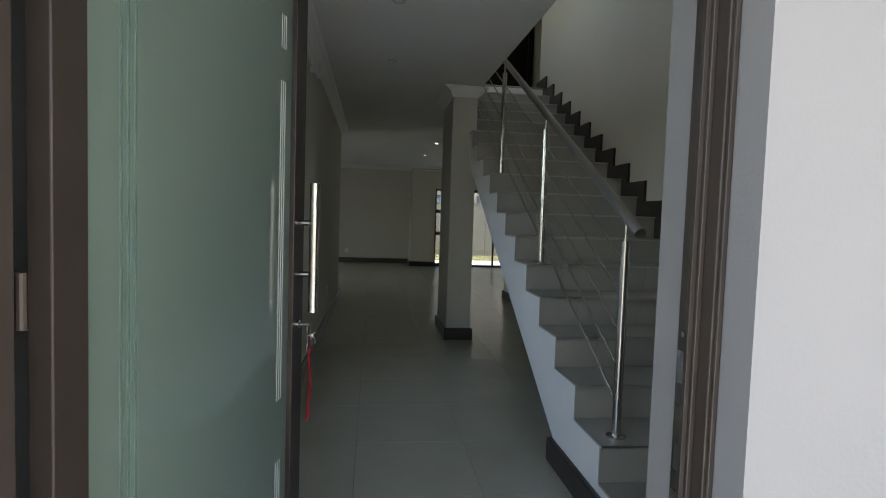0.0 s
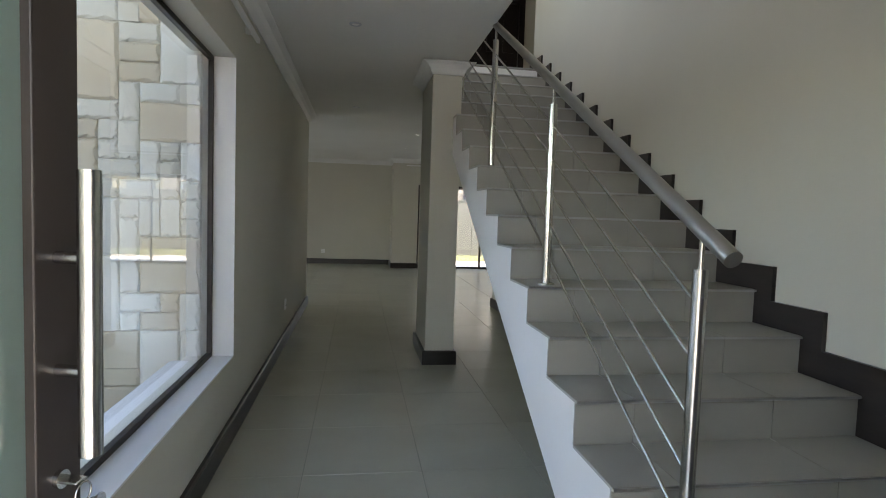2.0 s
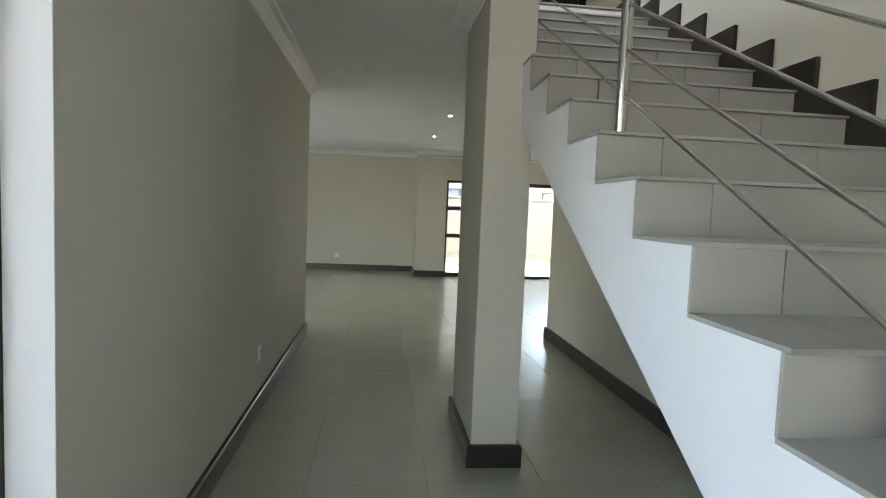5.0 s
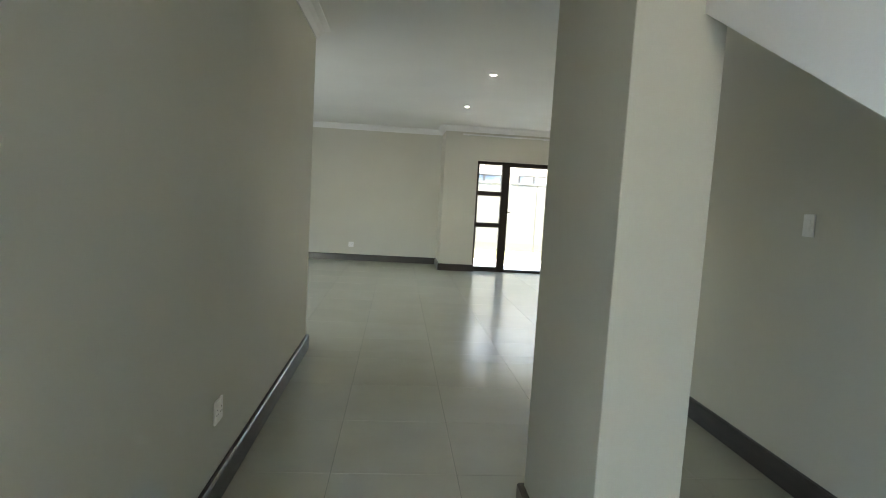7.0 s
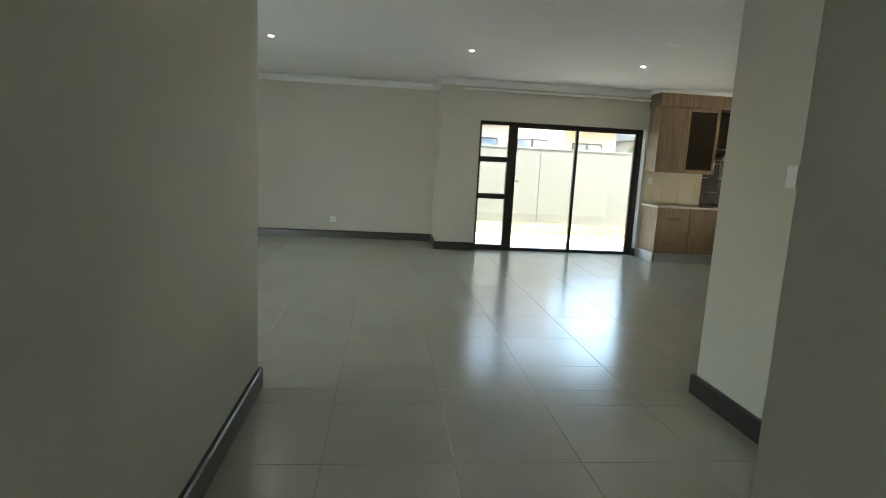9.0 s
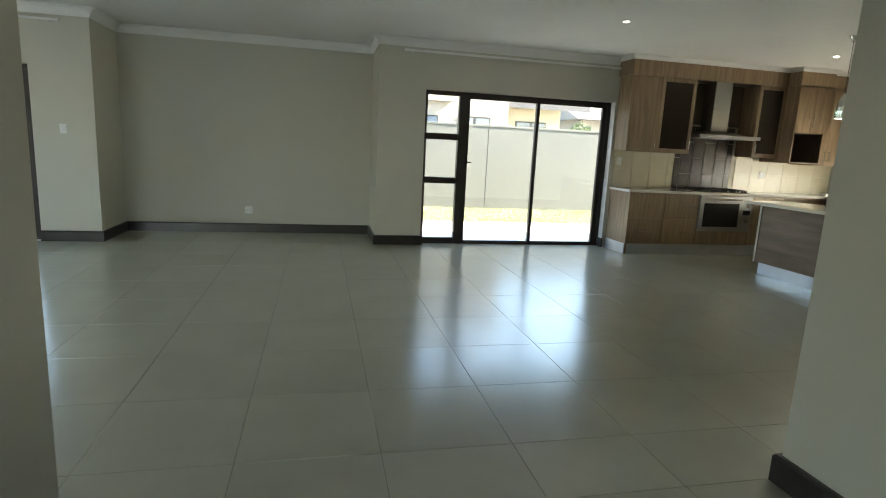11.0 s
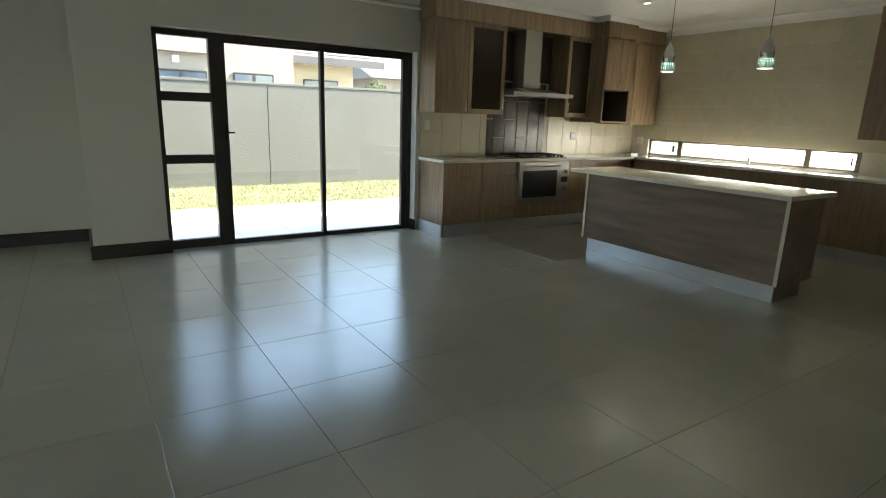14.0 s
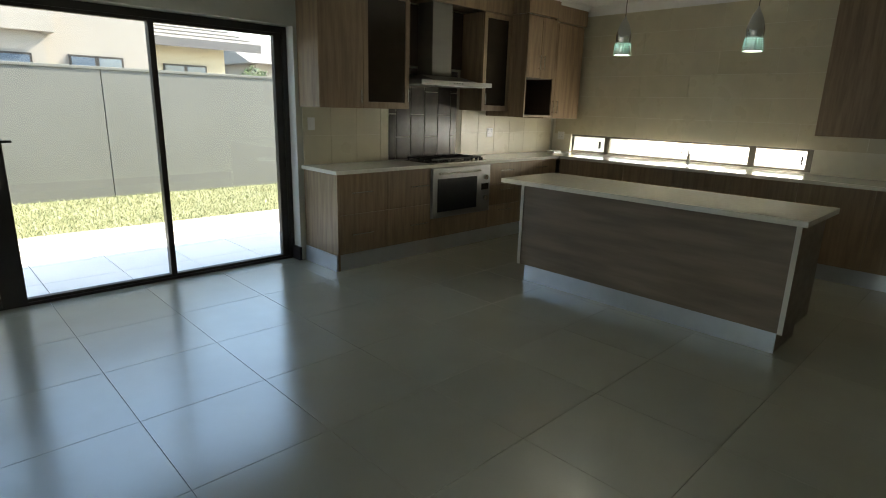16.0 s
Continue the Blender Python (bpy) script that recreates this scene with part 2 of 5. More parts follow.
def prism(points, axis, a, b):
    """A polygon drawn in the two other axes, pushed along axis from a to b."""
    bm = bmesh.new()
    rows = []
    for s in (a, b):
        rows.append([bm.verts.new({"x": (s, p, q), "y": (p, s, q), "z": (p, q, s)}[axis]) for p, q in points])
    n = len(points)
    bm.faces.new(rows[0])
    bm.faces.new(rows[1][::-1])
    for i in range(n):
        j = (i + 1) % n
        bm.faces.new((rows[0][i], rows[1][i], rows[1][j], rows[0][j]))
    bmesh.ops.recalc_face_normals(bm, faces=bm.faces)
    bmesh.ops.triangulate(bm, faces=[f for f in bm.faces if len(f.verts) > 4])
    return bm


def sweep(path, profile, closed=False):
    """A moulding along a plan line; the room lies to the left. profile: (distance from the wall, height)."""
    bm = bmesh.new()
    pts = [Vector(p) for p in path]
    n = len(pts)
    rings = []
    for i in range(n):
        dirs = []
        if closed or i > 0:
            dirs.append((pts[i] - pts[i - 1]).normalized())
        if closed or i < n - 1:
            dirs.append((pts[(i + 1) % n] - pts[i]).normalized())
        norms = [Vector((-d.y, d.x)) for d in dirs]
        if len(norms) == 2:
            s = norms[0] + norms[1]
            off = s / (1 + norms[0].dot(norms[1]))
        else:
            off = norms[0]
        rings.append([bm.verts.new((pts[i].x + off.x * d, pts[i].y + off.y * d, z)) for d, z in profile])
    m = len(profile)
    for i in range(n if closed else n - 1):
        p, q = rings[i], rings[(i + 1) % n]
        for k in range(m):
            j = (k + 1) % m
            bm.faces.new((p[k], q[k], q[j], p[j]))
    if not closed:
        bm.faces.new(rings[0])
        bm.faces.new(rings[-1][::-1])
    bmesh.ops.recalc_face_normals(bm, faces=bm.faces)
    return bm


def linked(name, bm, material, smooth=False):
    me = bpy.data.meshes.new(name)
    bm.to_mesh(me)
    bm.free()
    me.materials.append(material)
    if smooth:
        for p in me.polygons:
            p.use_smooth = True
        me.set_sharp_from_angle(angle=radians(50))
    return new(name, me)


def part(name, bm, material, parent, label="", smooth=False):
    ob = linked(name, bm, material, smooth)
    ob.parent = parent
    ob.matrix_parent_inverse = parent.matrix_world.inverted()
    if label:
        tagged(ob, label)
    return ob


def piece(name, mesh, at, parent):
    ob = new(name, mesh)
    ob.parent = parent
    ob.location = at
    return ob


def thing(name, at, label, category, group="", kind=""):
    ob = new(name)
    ob.empty_display_size = 0.1
    ob.location = at
    bpy.context.view_layer.update()
    return tagged(ob, label, category, group, kind)


def structure(name, bm, material, label, category, smooth=False):
    return tagged(linked(name, bm, material, smooth), label, category, kind="structure")


def solid(name, bm, material, label, category, group="", smooth=False):
    return tagged(linked(name, bm, material, smooth), label, category, group)


def wall(axis, a, b, lo, hi, z0, z1, holes=()):
    """A wall a..b thick across axis, lo..hi long, with holes (l0, l1, z0, z1) through it."""
    bm = bmesh.new()
    us = sorted({lo, hi, *[h for o in holes for h in o[:2]]})
    zs = sorted({z0, z1, *[h for o in holes for h in o[2:]]})
    for u0, u1 in zip(us, us[1:]):
        for w0, w1 in zip(zs, zs[1:]):
            um, wm = (u0 + u1) / 2, (w0 + w1) / 2
            if any(o[0] < um < o[1] and o[2] < wm < o[3] for o in holes):
                continue
            if axis == "x":
                box(bm, a, b, u0, u1, w0, w1)
            else:
                box(bm, u0, u1, a, b, w0, w1)
    bmesh.ops.remove_doubles(bm, verts=bm.verts, dist=1e-5)
    bm.verts.index_update()
    faces = {}
    for f in bm.faces:
        faces.setdefault(tuple(sorted(v.index for v in f.verts)), []).append(f)
    bmesh.ops.delete(bm, geom=[f for fs in faces.values() if len(fs) > 1 for f in fs], context="FACES_ONLY")
    return bm


# ---------------------------------------------------------------- plan
LW, RW = -0.072, 2.755            # hall walls
WEND, REND = 9.592, 9.56         # where they end
BACK, RECESS = 15.33, 16.225     # garden wall, niche behind it
EAST, WEST = 9.02, -5.5
CEIL = 2.765
EDGE = 1.605                    # edge of the hall ceiling beside the stairwell
RISE, GO, FIRST = 0.175, 0.3215, 2.243
SX0, SX1 = 1.50, RW             # stair width
UP = 18 * RISE
LAND = FIRST + 17 * GO             # edge of the upper landing
TOP = 5.9

bm = bmesh.new()
box(bm, LW - 0.2, RW + 0.1, 1.0, WEND, -0.20, -0.004)
box(bm, WEST, EAST, WEND, BACK + 0.02, -0.20, -0.004)
box(bm, -1.885, 1.525, BACK + 0.02, RECESS + 0.2, -0.20, -0.004)
floor_base = structure("floor", bm, GROUT, "grey tile joints under pale porcelain floor tiles", "floor")

structure("wall_hall_left", wall("x", LW - 0.23, LW, 1.42, WEND, 0, CEIL + 0.02, [(1.70, 4.745, 0.488, 2.286)]), PLASTER,
          "beige painted hall wall with a tall window", "wall")
structure("wall_hall_right", wall("x", RW, RW + 0.23, 1.36, REND, 0, UP), PLASTER, "beige painted wall beside the staircase", "wall")
structure("wall_stairwell_upper", wall("x", RW, RW + 0.23, 1.36, 7.95, UP, TOP), PLASTER, "tall beige stairwell wall", "wall")
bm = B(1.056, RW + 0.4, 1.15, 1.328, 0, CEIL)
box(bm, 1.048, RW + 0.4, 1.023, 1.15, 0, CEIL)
structure("wall_front_right", bm, SHADED_PLASTER, "white plastered wall beside the front door", "wall")
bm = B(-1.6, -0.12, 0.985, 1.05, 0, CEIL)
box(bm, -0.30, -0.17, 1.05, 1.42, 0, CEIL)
structure("wall_front_left", bm, SHADED_PLASTER, "white plastered wall beside the front door", "wall")
structure("wall_front_above_door", B(-0.17, 1.12, 1.05, 1.34, 2.34, CEIL), WHITE_PLASTER, "white plaster above the front door", "wall")
# the opening is added to let fill light into the stairwell
structure("wall_front_upper", wall("y", 1.13, 1.36, -0.3, 5.0, CEIL, TOP, [(0.8, 1.8, 3.9, 4.9)]), PLASTER, "upper front wall with an opening added for the stair fill light", "wall")
# hole added only to give the landing fill an opening
structure("wall_upper_left", wall("x", -0.3, LW, 1.36, 11.0, UP, TOP, [(5.5, 7.1, 3.85, 5.05)]), PLASTER, "upper landing wall with an opening added for the landing fill light", "wall")
structure("wall_upper_back", wall("y", 11.0, 11.2, -0.3, 5.0, UP, TOP, [(2.35, 3.5, UP, 5.25)]), PLASTER, "upper landing wall with a doorway", "wall")
structure("wall_upper_right", wall("x", 5.0, 5.2, 7.95, 11.2, UP, TOP), PLASTER, "plain upper wall", "wall")
structure("wall_upper_nook", wall("y", 7.95, 8.18, RW + 0.23, 5.0, UP, TOP), PLASTER, "plain upper wall", "wall")
# its overhang past the front wall is added to block sun from the stairwell
structure("ceiling_upper", B(-1.5, 5.6, -0.9, 11.4, TOP, TOP + 0.2), CEILING, "white upper ceiling, run forward as an added eave against sun", "ceiling")
structure("wall_living_south", wall("y", WEND - 0.23, WEND, WEST, LW - 0.23, 0, CEIL + 0.02, [(-4.5, -1.2, 0.0, 2.12)]), PLASTER,
          "beige living room wall with a glazed opening", "wall")
structure("wall_kitchen_south", wall("y", REND - 0.23, REND, RW + 0.23, EAST, 0, CEIL + 0.02), PLASTER, "plain beige kitchen wall", "wall")
structure("wall_garden", wall("y", BACK, BACK + 0.25, 1.525, EAST + 0.23, 0, CEIL + 0.4, [(2.165, 4.985, 0.0, 2.145)]), PLASTER,
          "beige wall with the sliding door opening", "wall")
structure("wall_garden_left", wall("y", BACK, BACK + 0.25, WEST - 0.2, -1.885, 0, CEIL + 0.4, [(-4.6, -2.56, 0.0, 2.10)]), PLASTER,
          "beige wall with a second glazed opening", "wall")
structure("wall_niche", B(-2.09, 1.73, RECESS, RECESS + 0.23, 0, CEIL + 0.4), PLASTER, "beige wall of the shallow niche", "wall")
structure("wall_niche_side", B(1.525, 1.73, BACK + 0.25, RECESS, 0, CEIL + 0.4), PLASTER, "beige return wall of the niche", "wall")
structure("wall_niche_end", B(-2.09, -1.885, BACK + 0.25, RECESS, 0, CEIL + 0.4), PLASTER, "beige return wall of the niche", "wall")
structure("wall_kitchen_east", wall("x", EAST, EAST + 0.23, REND - 0.23, BACK, 0, CEIL + 0.4, [(12.115, 15.015, 0.93, 1.165)]), PLASTER,
          "kitchen wall with a low strip window", "wall")
# opening added behind the west fill, never in view
structure("wall_living_west", wall("x", WEST - 0.23, WEST, WEND - 0.23, BACK, 0, CEIL + 0.4, [(10.9, 13.9, 0.3, 2.2)]), PLASTER,
          "plain living room wall with an added unseen opening", "wall")
bm = B(LW - 0.23, EDGE, 1.31, WEND, CEIL, UP)
box(bm, EDGE, RW + 0.23, LAND - 0.01, WEND, CEIL, UP - 0.014)
box(bm, RW + 0.23, 5.2, 7.95, WEND, CEIL + 0.1, UP)
box(bm, WEST - 0.2, EAST + 0.2, WEND, BACK + 0.25, CEIL, UP)
box(bm, -2.09, 1.73, BACK + 0.25, RECESS + 0.23, CEIL, UP)
box(bm, -0.3, 5.2, WEND, 11.4, UP - 0.02, UP - 0.001)
structure("ceiling", bm, CEILING, "white flat plastered ceiling", "ceiling")
structure("roof", B(WEST - 0.4, EAST + 0.5, 11.4, 15.82, UP + 0.02, UP + 0.2), CONCRETE, "plain roof slab over the kitchen", "roof")
# unseen slab, added and sized to shade the entrance walls
structure("porch_sun_block", B(-2.2, 7.0, -0.9, 1.12, CEIL + 0.05, CEIL + 0.25), WHITE_PLASTER, "unseen white slab added to keep sun off the entrance", "roof")

# cornice and skirting
cove = [(0.0, CEIL), (0.0, CEIL - 0.105), (0.012, CEIL - 0.105), (0.020, CEIL - 0.085), (0.034, CEIL - 0.055), (0.062, CEIL - 0.028),
        (0.088, CEIL - 0.018), (0.104, CEIL - 0.010), (0.104, CEIL)]
for name, path in (
        ("cornice_room", [(RW, 7.3), (RW, REND), (EAST, REND), (EAST, BACK), (1.525, BACK), (1.525, RECESS), (-1.885, RECESS), (-1.885, BACK), (WEST, BACK),
                          (WEST, WEND), (LW, WEND), (LW, 1.36), (EDGE - 0.02, 1.36)]),):
    structure(name, sweep(path, cove), CORNICE, "white coved plaster cornice", "cornice")
skirt = [(0.0, 0.0), (0.026, 0.0), (0.026, 0.118), (0.018, 0.130), (0.0, 0.130)]
for path in ([(2.165, BACK + 0.11), (2.165, BACK), (1.525, BACK), (1.525, RECESS), (-1.885, RECESS), (-1.885, BACK), (-2.56, BACK)],
             [(-4.6, BACK), (WEST, BACK), (WEST, WEND), (-4.5, WEND)],
             [(-1.2, WEND), (LW, WEND), (LW, 1.36)],
             [(RW, 3.25), (RW, REND), (EAST - 0.7, REND)],
             [(4.983, BACK + 0.12), (4.983, BACK - 0.02)][::-1]):
    structure("baseboard", sweep(path, skirt), ESPRESSO, "dark espresso skirting board", "skirting")

# free-standing pier with its own skirting and capital
pier = thing("pier", (1.416, 6.7, 0), "beige plastered pier with dark skirting and moulded capital", "column")
CX0, CX1, CY0, CY1 = 1.306, 1.575, 6.28, 7.085
part("shaft", B(CX0, CX1, CY0, CY1, 0, CEIL, 0.004), PLASTER, pier)
ring = [(CX0, CY0), (CX0, CY1), (CX1, CY1), (CX1, CY0)]
part("skirting", sweep(ring, skirt, True), ESPRESSO, pier, "dark espresso skirting")
part("capital", sweep(ring, cove, True), CORNICE, pier, "white coved capital")

# ---------------------------------------------------------------- staircase
def riser_y(k):
    return FIRST + (k - 1) * GO


def tread_z(k):
    return k * RISE + 0.01 if k else 0.0


def soffit_z(y):
    return 1.49 + 0.59 * (y - 5.5)


outline = []
for k in range(1, 19):
    outline += [(riser_y(k), tread_z(k - 1)), (riser_y(k), tread_z(k) - 0.012)]
outline += [(LAND + 0.2, UP - 0.012), (LAND + 0.2, soffit_z(LAND + 0.2)), (3.20, soffit_z(3.20)), (3.20, 0.0)]
stairs = thing("staircase", (2.0, 2.4, 0), "straight staircase clad in pale porcelain tiles with white plastered side", "staircase")
part("body", prism(outline, "x", SX0 + 0.006, SX1 - 0.002), WHITE_PLASTER, stairs)
part("skirting", sweep([(SX0 + 0.006, FIRST), (SX0 + 0.006, 3.20), (SX1 - 0.1, 3.20)], skirt), ESPRESSO, stairs, "dark skirting at the foot of the stairs")
cuts = [(SX0, 1.74), (1.7425, 2.34), (2.3425, SX1 - 0.004)]
for i, (x0, x1) in enumerate(cuts):
    w = x1 - x0
    bt = bmesh.new()
    box(bt, 0, w, -0.022, GO - 0.002, -0.012, 0.0, 0.0015)
    tread = bpy.data.meshes.new("tread_tile")
    bt.to_mesh(tread)
    bt.free()
    tread.materials.append(STEP_TILE)
    br = bmesh.new()
    box(br, 0, w, -0.009, 0.0, 0.0, RISE - 0.0125, 0.0012)
    rtile = bpy.data.meshes.new("riser_tile")
    br.to_mesh(rtile)
    br.free()
    rtile.materials.append(STEP_TILE)
    for k in range(1, 19):
        piece("tread_tile", tread, (x0, riser_y(k), tread_z(k)), stairs).matrix_parent_inverse = stairs.matrix_world.inverted()
        piece("riser_tile", rtile, (x0, riser_y(k), tread_z(k) - RISE), stairs).matrix_parent_inverse = stairs.matrix_world.inverted()
bt = bmesh.new()
box(bt, SX0, SX1, -0.0255, -0.0225, -0.012, -0.001)
nose = bpy.data.meshes.new("nosing")
bt.to_mesh(nose)
bt.free()
nose.materials.append(TRIM)
for k in range(1, 19):
    piece("nosing", nose, (0, riser_y(k), tread_z(k)), stairs).matrix_parent_inverse = stairs.matrix_world.inverted()

# stepped skirting up the wall
saw = bmesh.new()
for k in range(1, 19):
    y0, y1 = riser_y(k), riser_y(k + 1)
    box(saw, SX1 - 0.024, SX1 - 0.002, y0 - 0.13, y0 - 0.0095, tread_z(k - 1) + (0.0 if k == 1 else 0.131), tread_z(k) + 0.131)
    box(saw, SX1 - 0.024, SX1 - 0.002, y0 - 0.0095, y1 - 0.13, tread_z(k) + 0.001, tread_z(k) + 0.131)
    box(saw, SX1 - 0.024, SX1 - 0.002, y1 - 0.13, y1 - 0.0095, tread_z(k) + 0.001, tread_z(k) + 0.131)
structure("stair_skirting", saw, ESPRESSO, "dark stepped skirting following the stairs", "skirting")

# upper landing doorway; a closed near-black leaf stands for its darkness
structure("floor_upper", B(-0.07, 5.0, LAND + 0.02, 11.0, UP - 0.001, UP + 0.006), STEP_TILE, "tiled upper landing", "floor")
up_door = thing("upper_door", (2.9, 11.0, UP), "dark wooden frame with a near-black leaf in place of the dark doorway", "door")
bm = B(2.35, 2.45, 10.94, 11.2, UP + 0.006, 5.25)
box(bm, 3.40, 3.5, 10.94, 11.2, UP + 0.006, 5.25)
box(bm, 2.45, 3.40, 10.94, 11.2, 5.15, 5.25)
part("frame", bm, DOORWAY_DARK, up_door)
leaf = part("leaf", B(2.45, 3.40, 11.0, 11.04, UP + 0.02, 5.15, 0.003), DOORWAY_DARK, up_door)
for x in (2.53, 2.83, 3.13):
    part("panel", B(x, x + 0.2, 10.985, 11.002, UP + 1.15, 5.0, 0.004), DOORWAY_DARK, leaf)
    part("panel", B(x, x + 0.2, 10.985, 11.002, UP + 0.2, UP + 1.0, 0.004), DOORWAY_DARK, leaf)
part("knob", T((2.50, 11.0, UP + 1.05), (2.50, 10.95, UP + 1.05), 0.02, 14), STEEL, leaf, smooth=True)

# balustrade
rail = thing("balustrade", (1.61, 2.7, 0.35), "brushed steel stair balustrade with slanting rods", "balustrade")
RX = 1.612
SL = RISE / GO


def rail_z(y):
    return 1.310 + SL * (y - 2.53)


LEVELS = (0.153, 0.316, 0.480, 0.645, 0.807)
posts = [(1.615, 2.648, 2), (1.626, 3.945, 6), (1.622, 5.225, 10), (1.615, 6.506, 14)]
rods = {}
for i, (x, y, k) in enumerate(posts):
    z = tread_z(k)
    p = part("post", T((x, y, z), (x, y, z + 0.908), 0.021, 20), STEEL, rail, smooth=True)
    part("flange", lathe([(0.0, 0.0), (0.045, 0.0), (0.045, 0.005), (0.03, 0.009), (0.0, 0.009)], (x, y, z), 20), STEEL, p)
    part("pin", T((x, y, z + 0.908), (x, y, rail_z(y) - 0.02), 0.008, 10), STEEL, p, smooth=True)
    if i < 3:
        x2, y2, k2 = posts[i + 1]
        for h in LEVELS:
            part("rod", T((x, y, z + h), (x2, y2, tread_z(k2) + h), 0.0061, 10), STEEL, rail, smooth=True)
bm = T((1.620, 2.522, rail_z(2.522)), (1.612, 7.3, rail_z(7.3)), 0.025, 24)
part("handrail", bm, MATT_STEEL, rail, "brushed steel tubular handrail", smooth=True)

# ---------------------------------------------------------------- hall window, courtyard and stone pier
hw = thing("window_1", (LW - 0.14, 3.2, 0.49), "tall fixed window with slim dark bronze frame", "window", kind="structure")
GX = LW - 0.140
bm = B(GX - 0.016, GX + 0.016, 1.70, 4.745, 0.488, 0.516)
box(bm, GX - 0.016, GX + 0.016, 1.70, 4.745, 2.258, 2.286)
box(bm, GX - 0.016, GX + 0.016, 1.70, 1.728, 0.516, 2.258)
box(bm, GX - 0.016, GX + 0.016, 4.717, 4.745, 0.516, 2.258)
part("window_frame", bm, BRONZE, hw)
pane = part("pane", B(GX - 0.004, GX + 0.004, 1.728, 4.717, 0.516, 2.258), GLASS, hw)
pane.visible_shadow = False
structure("trim_window_reveal", B(LW - 0.122, LW + 0.0015, 1.70, 4.745, 0.480, 0.4895), WHITE_PLASTER, "white window sill reveal", "trim")
structure("trim_window_side", B(LW - 0.122, LW + 0.0015, 4.743, 4.748, 0.4895, 2.286), WHITE_PLASTER, "white window side reveal", "trim")
structure("trim_window_outer_sill", B(LW - 0.34, GX - 0.017, 1.6, 4.7, 0.43, 0.484), WHITE_PLASTER, "white outer sill", "trim")

hrail = thing("curtain_rail", (LW + 0.03, 3.3, 2.53), "white curtain rail fixed above the hall window", "curtain rail")
part("rail", B(LW + 0.03, LW + 0.055, 1.5, 5.23, 2.515, 2.545, 0.004), PLASTIC, hrail)
for y in (1.8, 3.4, 5.0):
    part("bracket", B(LW, LW + 0.035, y, y + 0.03, 2.51, 2.555, 0.003), PLASTIC, hrail)

stone_rng = random.Random(7)
stone_wall = thing("stone_pier", (-0.6, 4.9, 0), "pale dressed sandstone wall of irregular blocks outside the window", "stone wall")
part("backing", B(-0.89, LW - 0.235, 4.668, 5.9, -0.05, 3.4), STONE_JOINT, stone_wall, "shadowed mortar")


def stone_block(w, h, seed, d=0.05):
    """A sawn block: flat face, rough chipped rim, shallow joint."""
    rng = random.Random(seed)
    bm = bmesh.new()
    n = 7
    corner = [(0, 0), (w, 0), (w, h), (0, h)]
    outer, inner, back = [], [], []
    for k in range(4):
        (xa, za), (xb, zb) = corner[k], corner[(k + 1) % 4]
        rough = rng.random() < 0.85
        for i in range(n):
            f = (i + (rng.uniform(-0.3, 0.3) if i else 0)) / n
            x, z = xa + (xb - xa) * f, za + (zb - za) * f
            m = rng.uniform(0.003, 0.024) if rough else rng.uniform(0.001, 0.003)
            sx = 1 if x < w / 2 else -1
            sz = 1 if z < h / 2 else -1
            ix = x + (sx * m if k in (1, 3) or i == 0 else 0)
            iz = z + (sz * m if k in (0, 2) or i == 0 else 0)
            outer.append(bm.verts.new((x, -d + (rng.uniform(0.006, 0.016) if rough else 0.002), z)))
            inner.append(bm.verts.new((ix, -d + rng.uniform(-0.001, 0.001), iz)))
            back.append(bm.verts.new((x, 0.0, z)))
    c = bm.verts.new((w * rng.uniform(0.35, 0.65), -d - rng.uniform(0, 0.004), h * rng.uniform(0.35, 0.65)))
    for i in range(4 * n):
        j = (i + 1) % (4 * n)
        bm.faces.new((inner[i], inner[j], c))
        bm.faces.new((outer[i], outer[j], inner[j], inner[i]))
        bm.faces.new((back[i], back[j], outer[j], outer[i]))
    bmesh.ops.recalc_face_normals(bm, faces=bm.faces)
    return bm


def stone_field(width, height, unit, place):
    nx, nz = round(width / unit), round(height / unit)
    taken = set()
    for j in range(nz):
        for i in range(nx):
            if (i, j) in taken:
                continue
            opts = [(3, 2), (2, 2), (2, 3), (2, 1), (1, 1), (3, 1), (1, 2), (2, 1), (3, 3), (2, 4)]
            stone_rng.shuffle(opts)
            for w, h in opts + [(1, 1)]:
                cells = {(i + a, j + b) for a in range(w) for b in range(h)}
                if all(c[0] < nx and c[1] < nz and c not in taken for c in cells):
                    break
            taken |= cells
            bs = stone_block(w * unit - 0.002, h * unit - 0.002, stone_rng.random())
            tint = stone_rng.random()
            ob = part("stone", bs, STONE_WARM if tint < 0.24 else STONE_COOL if tint < 0.55 else STONE, stone_wall)
            ob.matrix_world = place(i * unit + 0.003, j * unit + 0.003)


stone_field(0.66, 3.3, 0.11, lambda u, v: Matrix.Translation((-0.915 + u, 4.702, v)))
stone_field(1.1, 3.3, 0.11, lambda u, v: Matrix.Translation((-0.884, 4.80 + 1.0 - u, v)) @ Matrix.Rotation(radians(-90), 4, "Z"))

structure("ground", B(-400, 400, -400, 500, -0.35, -0.205), EARTH, "pale open ground around the house", "ground")
structure("pavement_court", B(-9, LW - 0.235, -3, WEND - 0.24, -0.2, -0.02), COURT, "grey courtyard paving", "pavement")
# out of view; pale so that it reflects daylight into the hall
structure("pavement_porch", B(LW - 0.235, 6, -4, 0.999, -0.2, -0.02), CONCRETE, "unseen porch paving, kept pale to bounce light indoors", "pavement")
structure("ceiling_patio", B(-6.5, -0.9, 5.9, WEND - 0.24, 2.95, 3.15), WHITE_PLASTER, "white ceiling over the side patio", "ceiling")
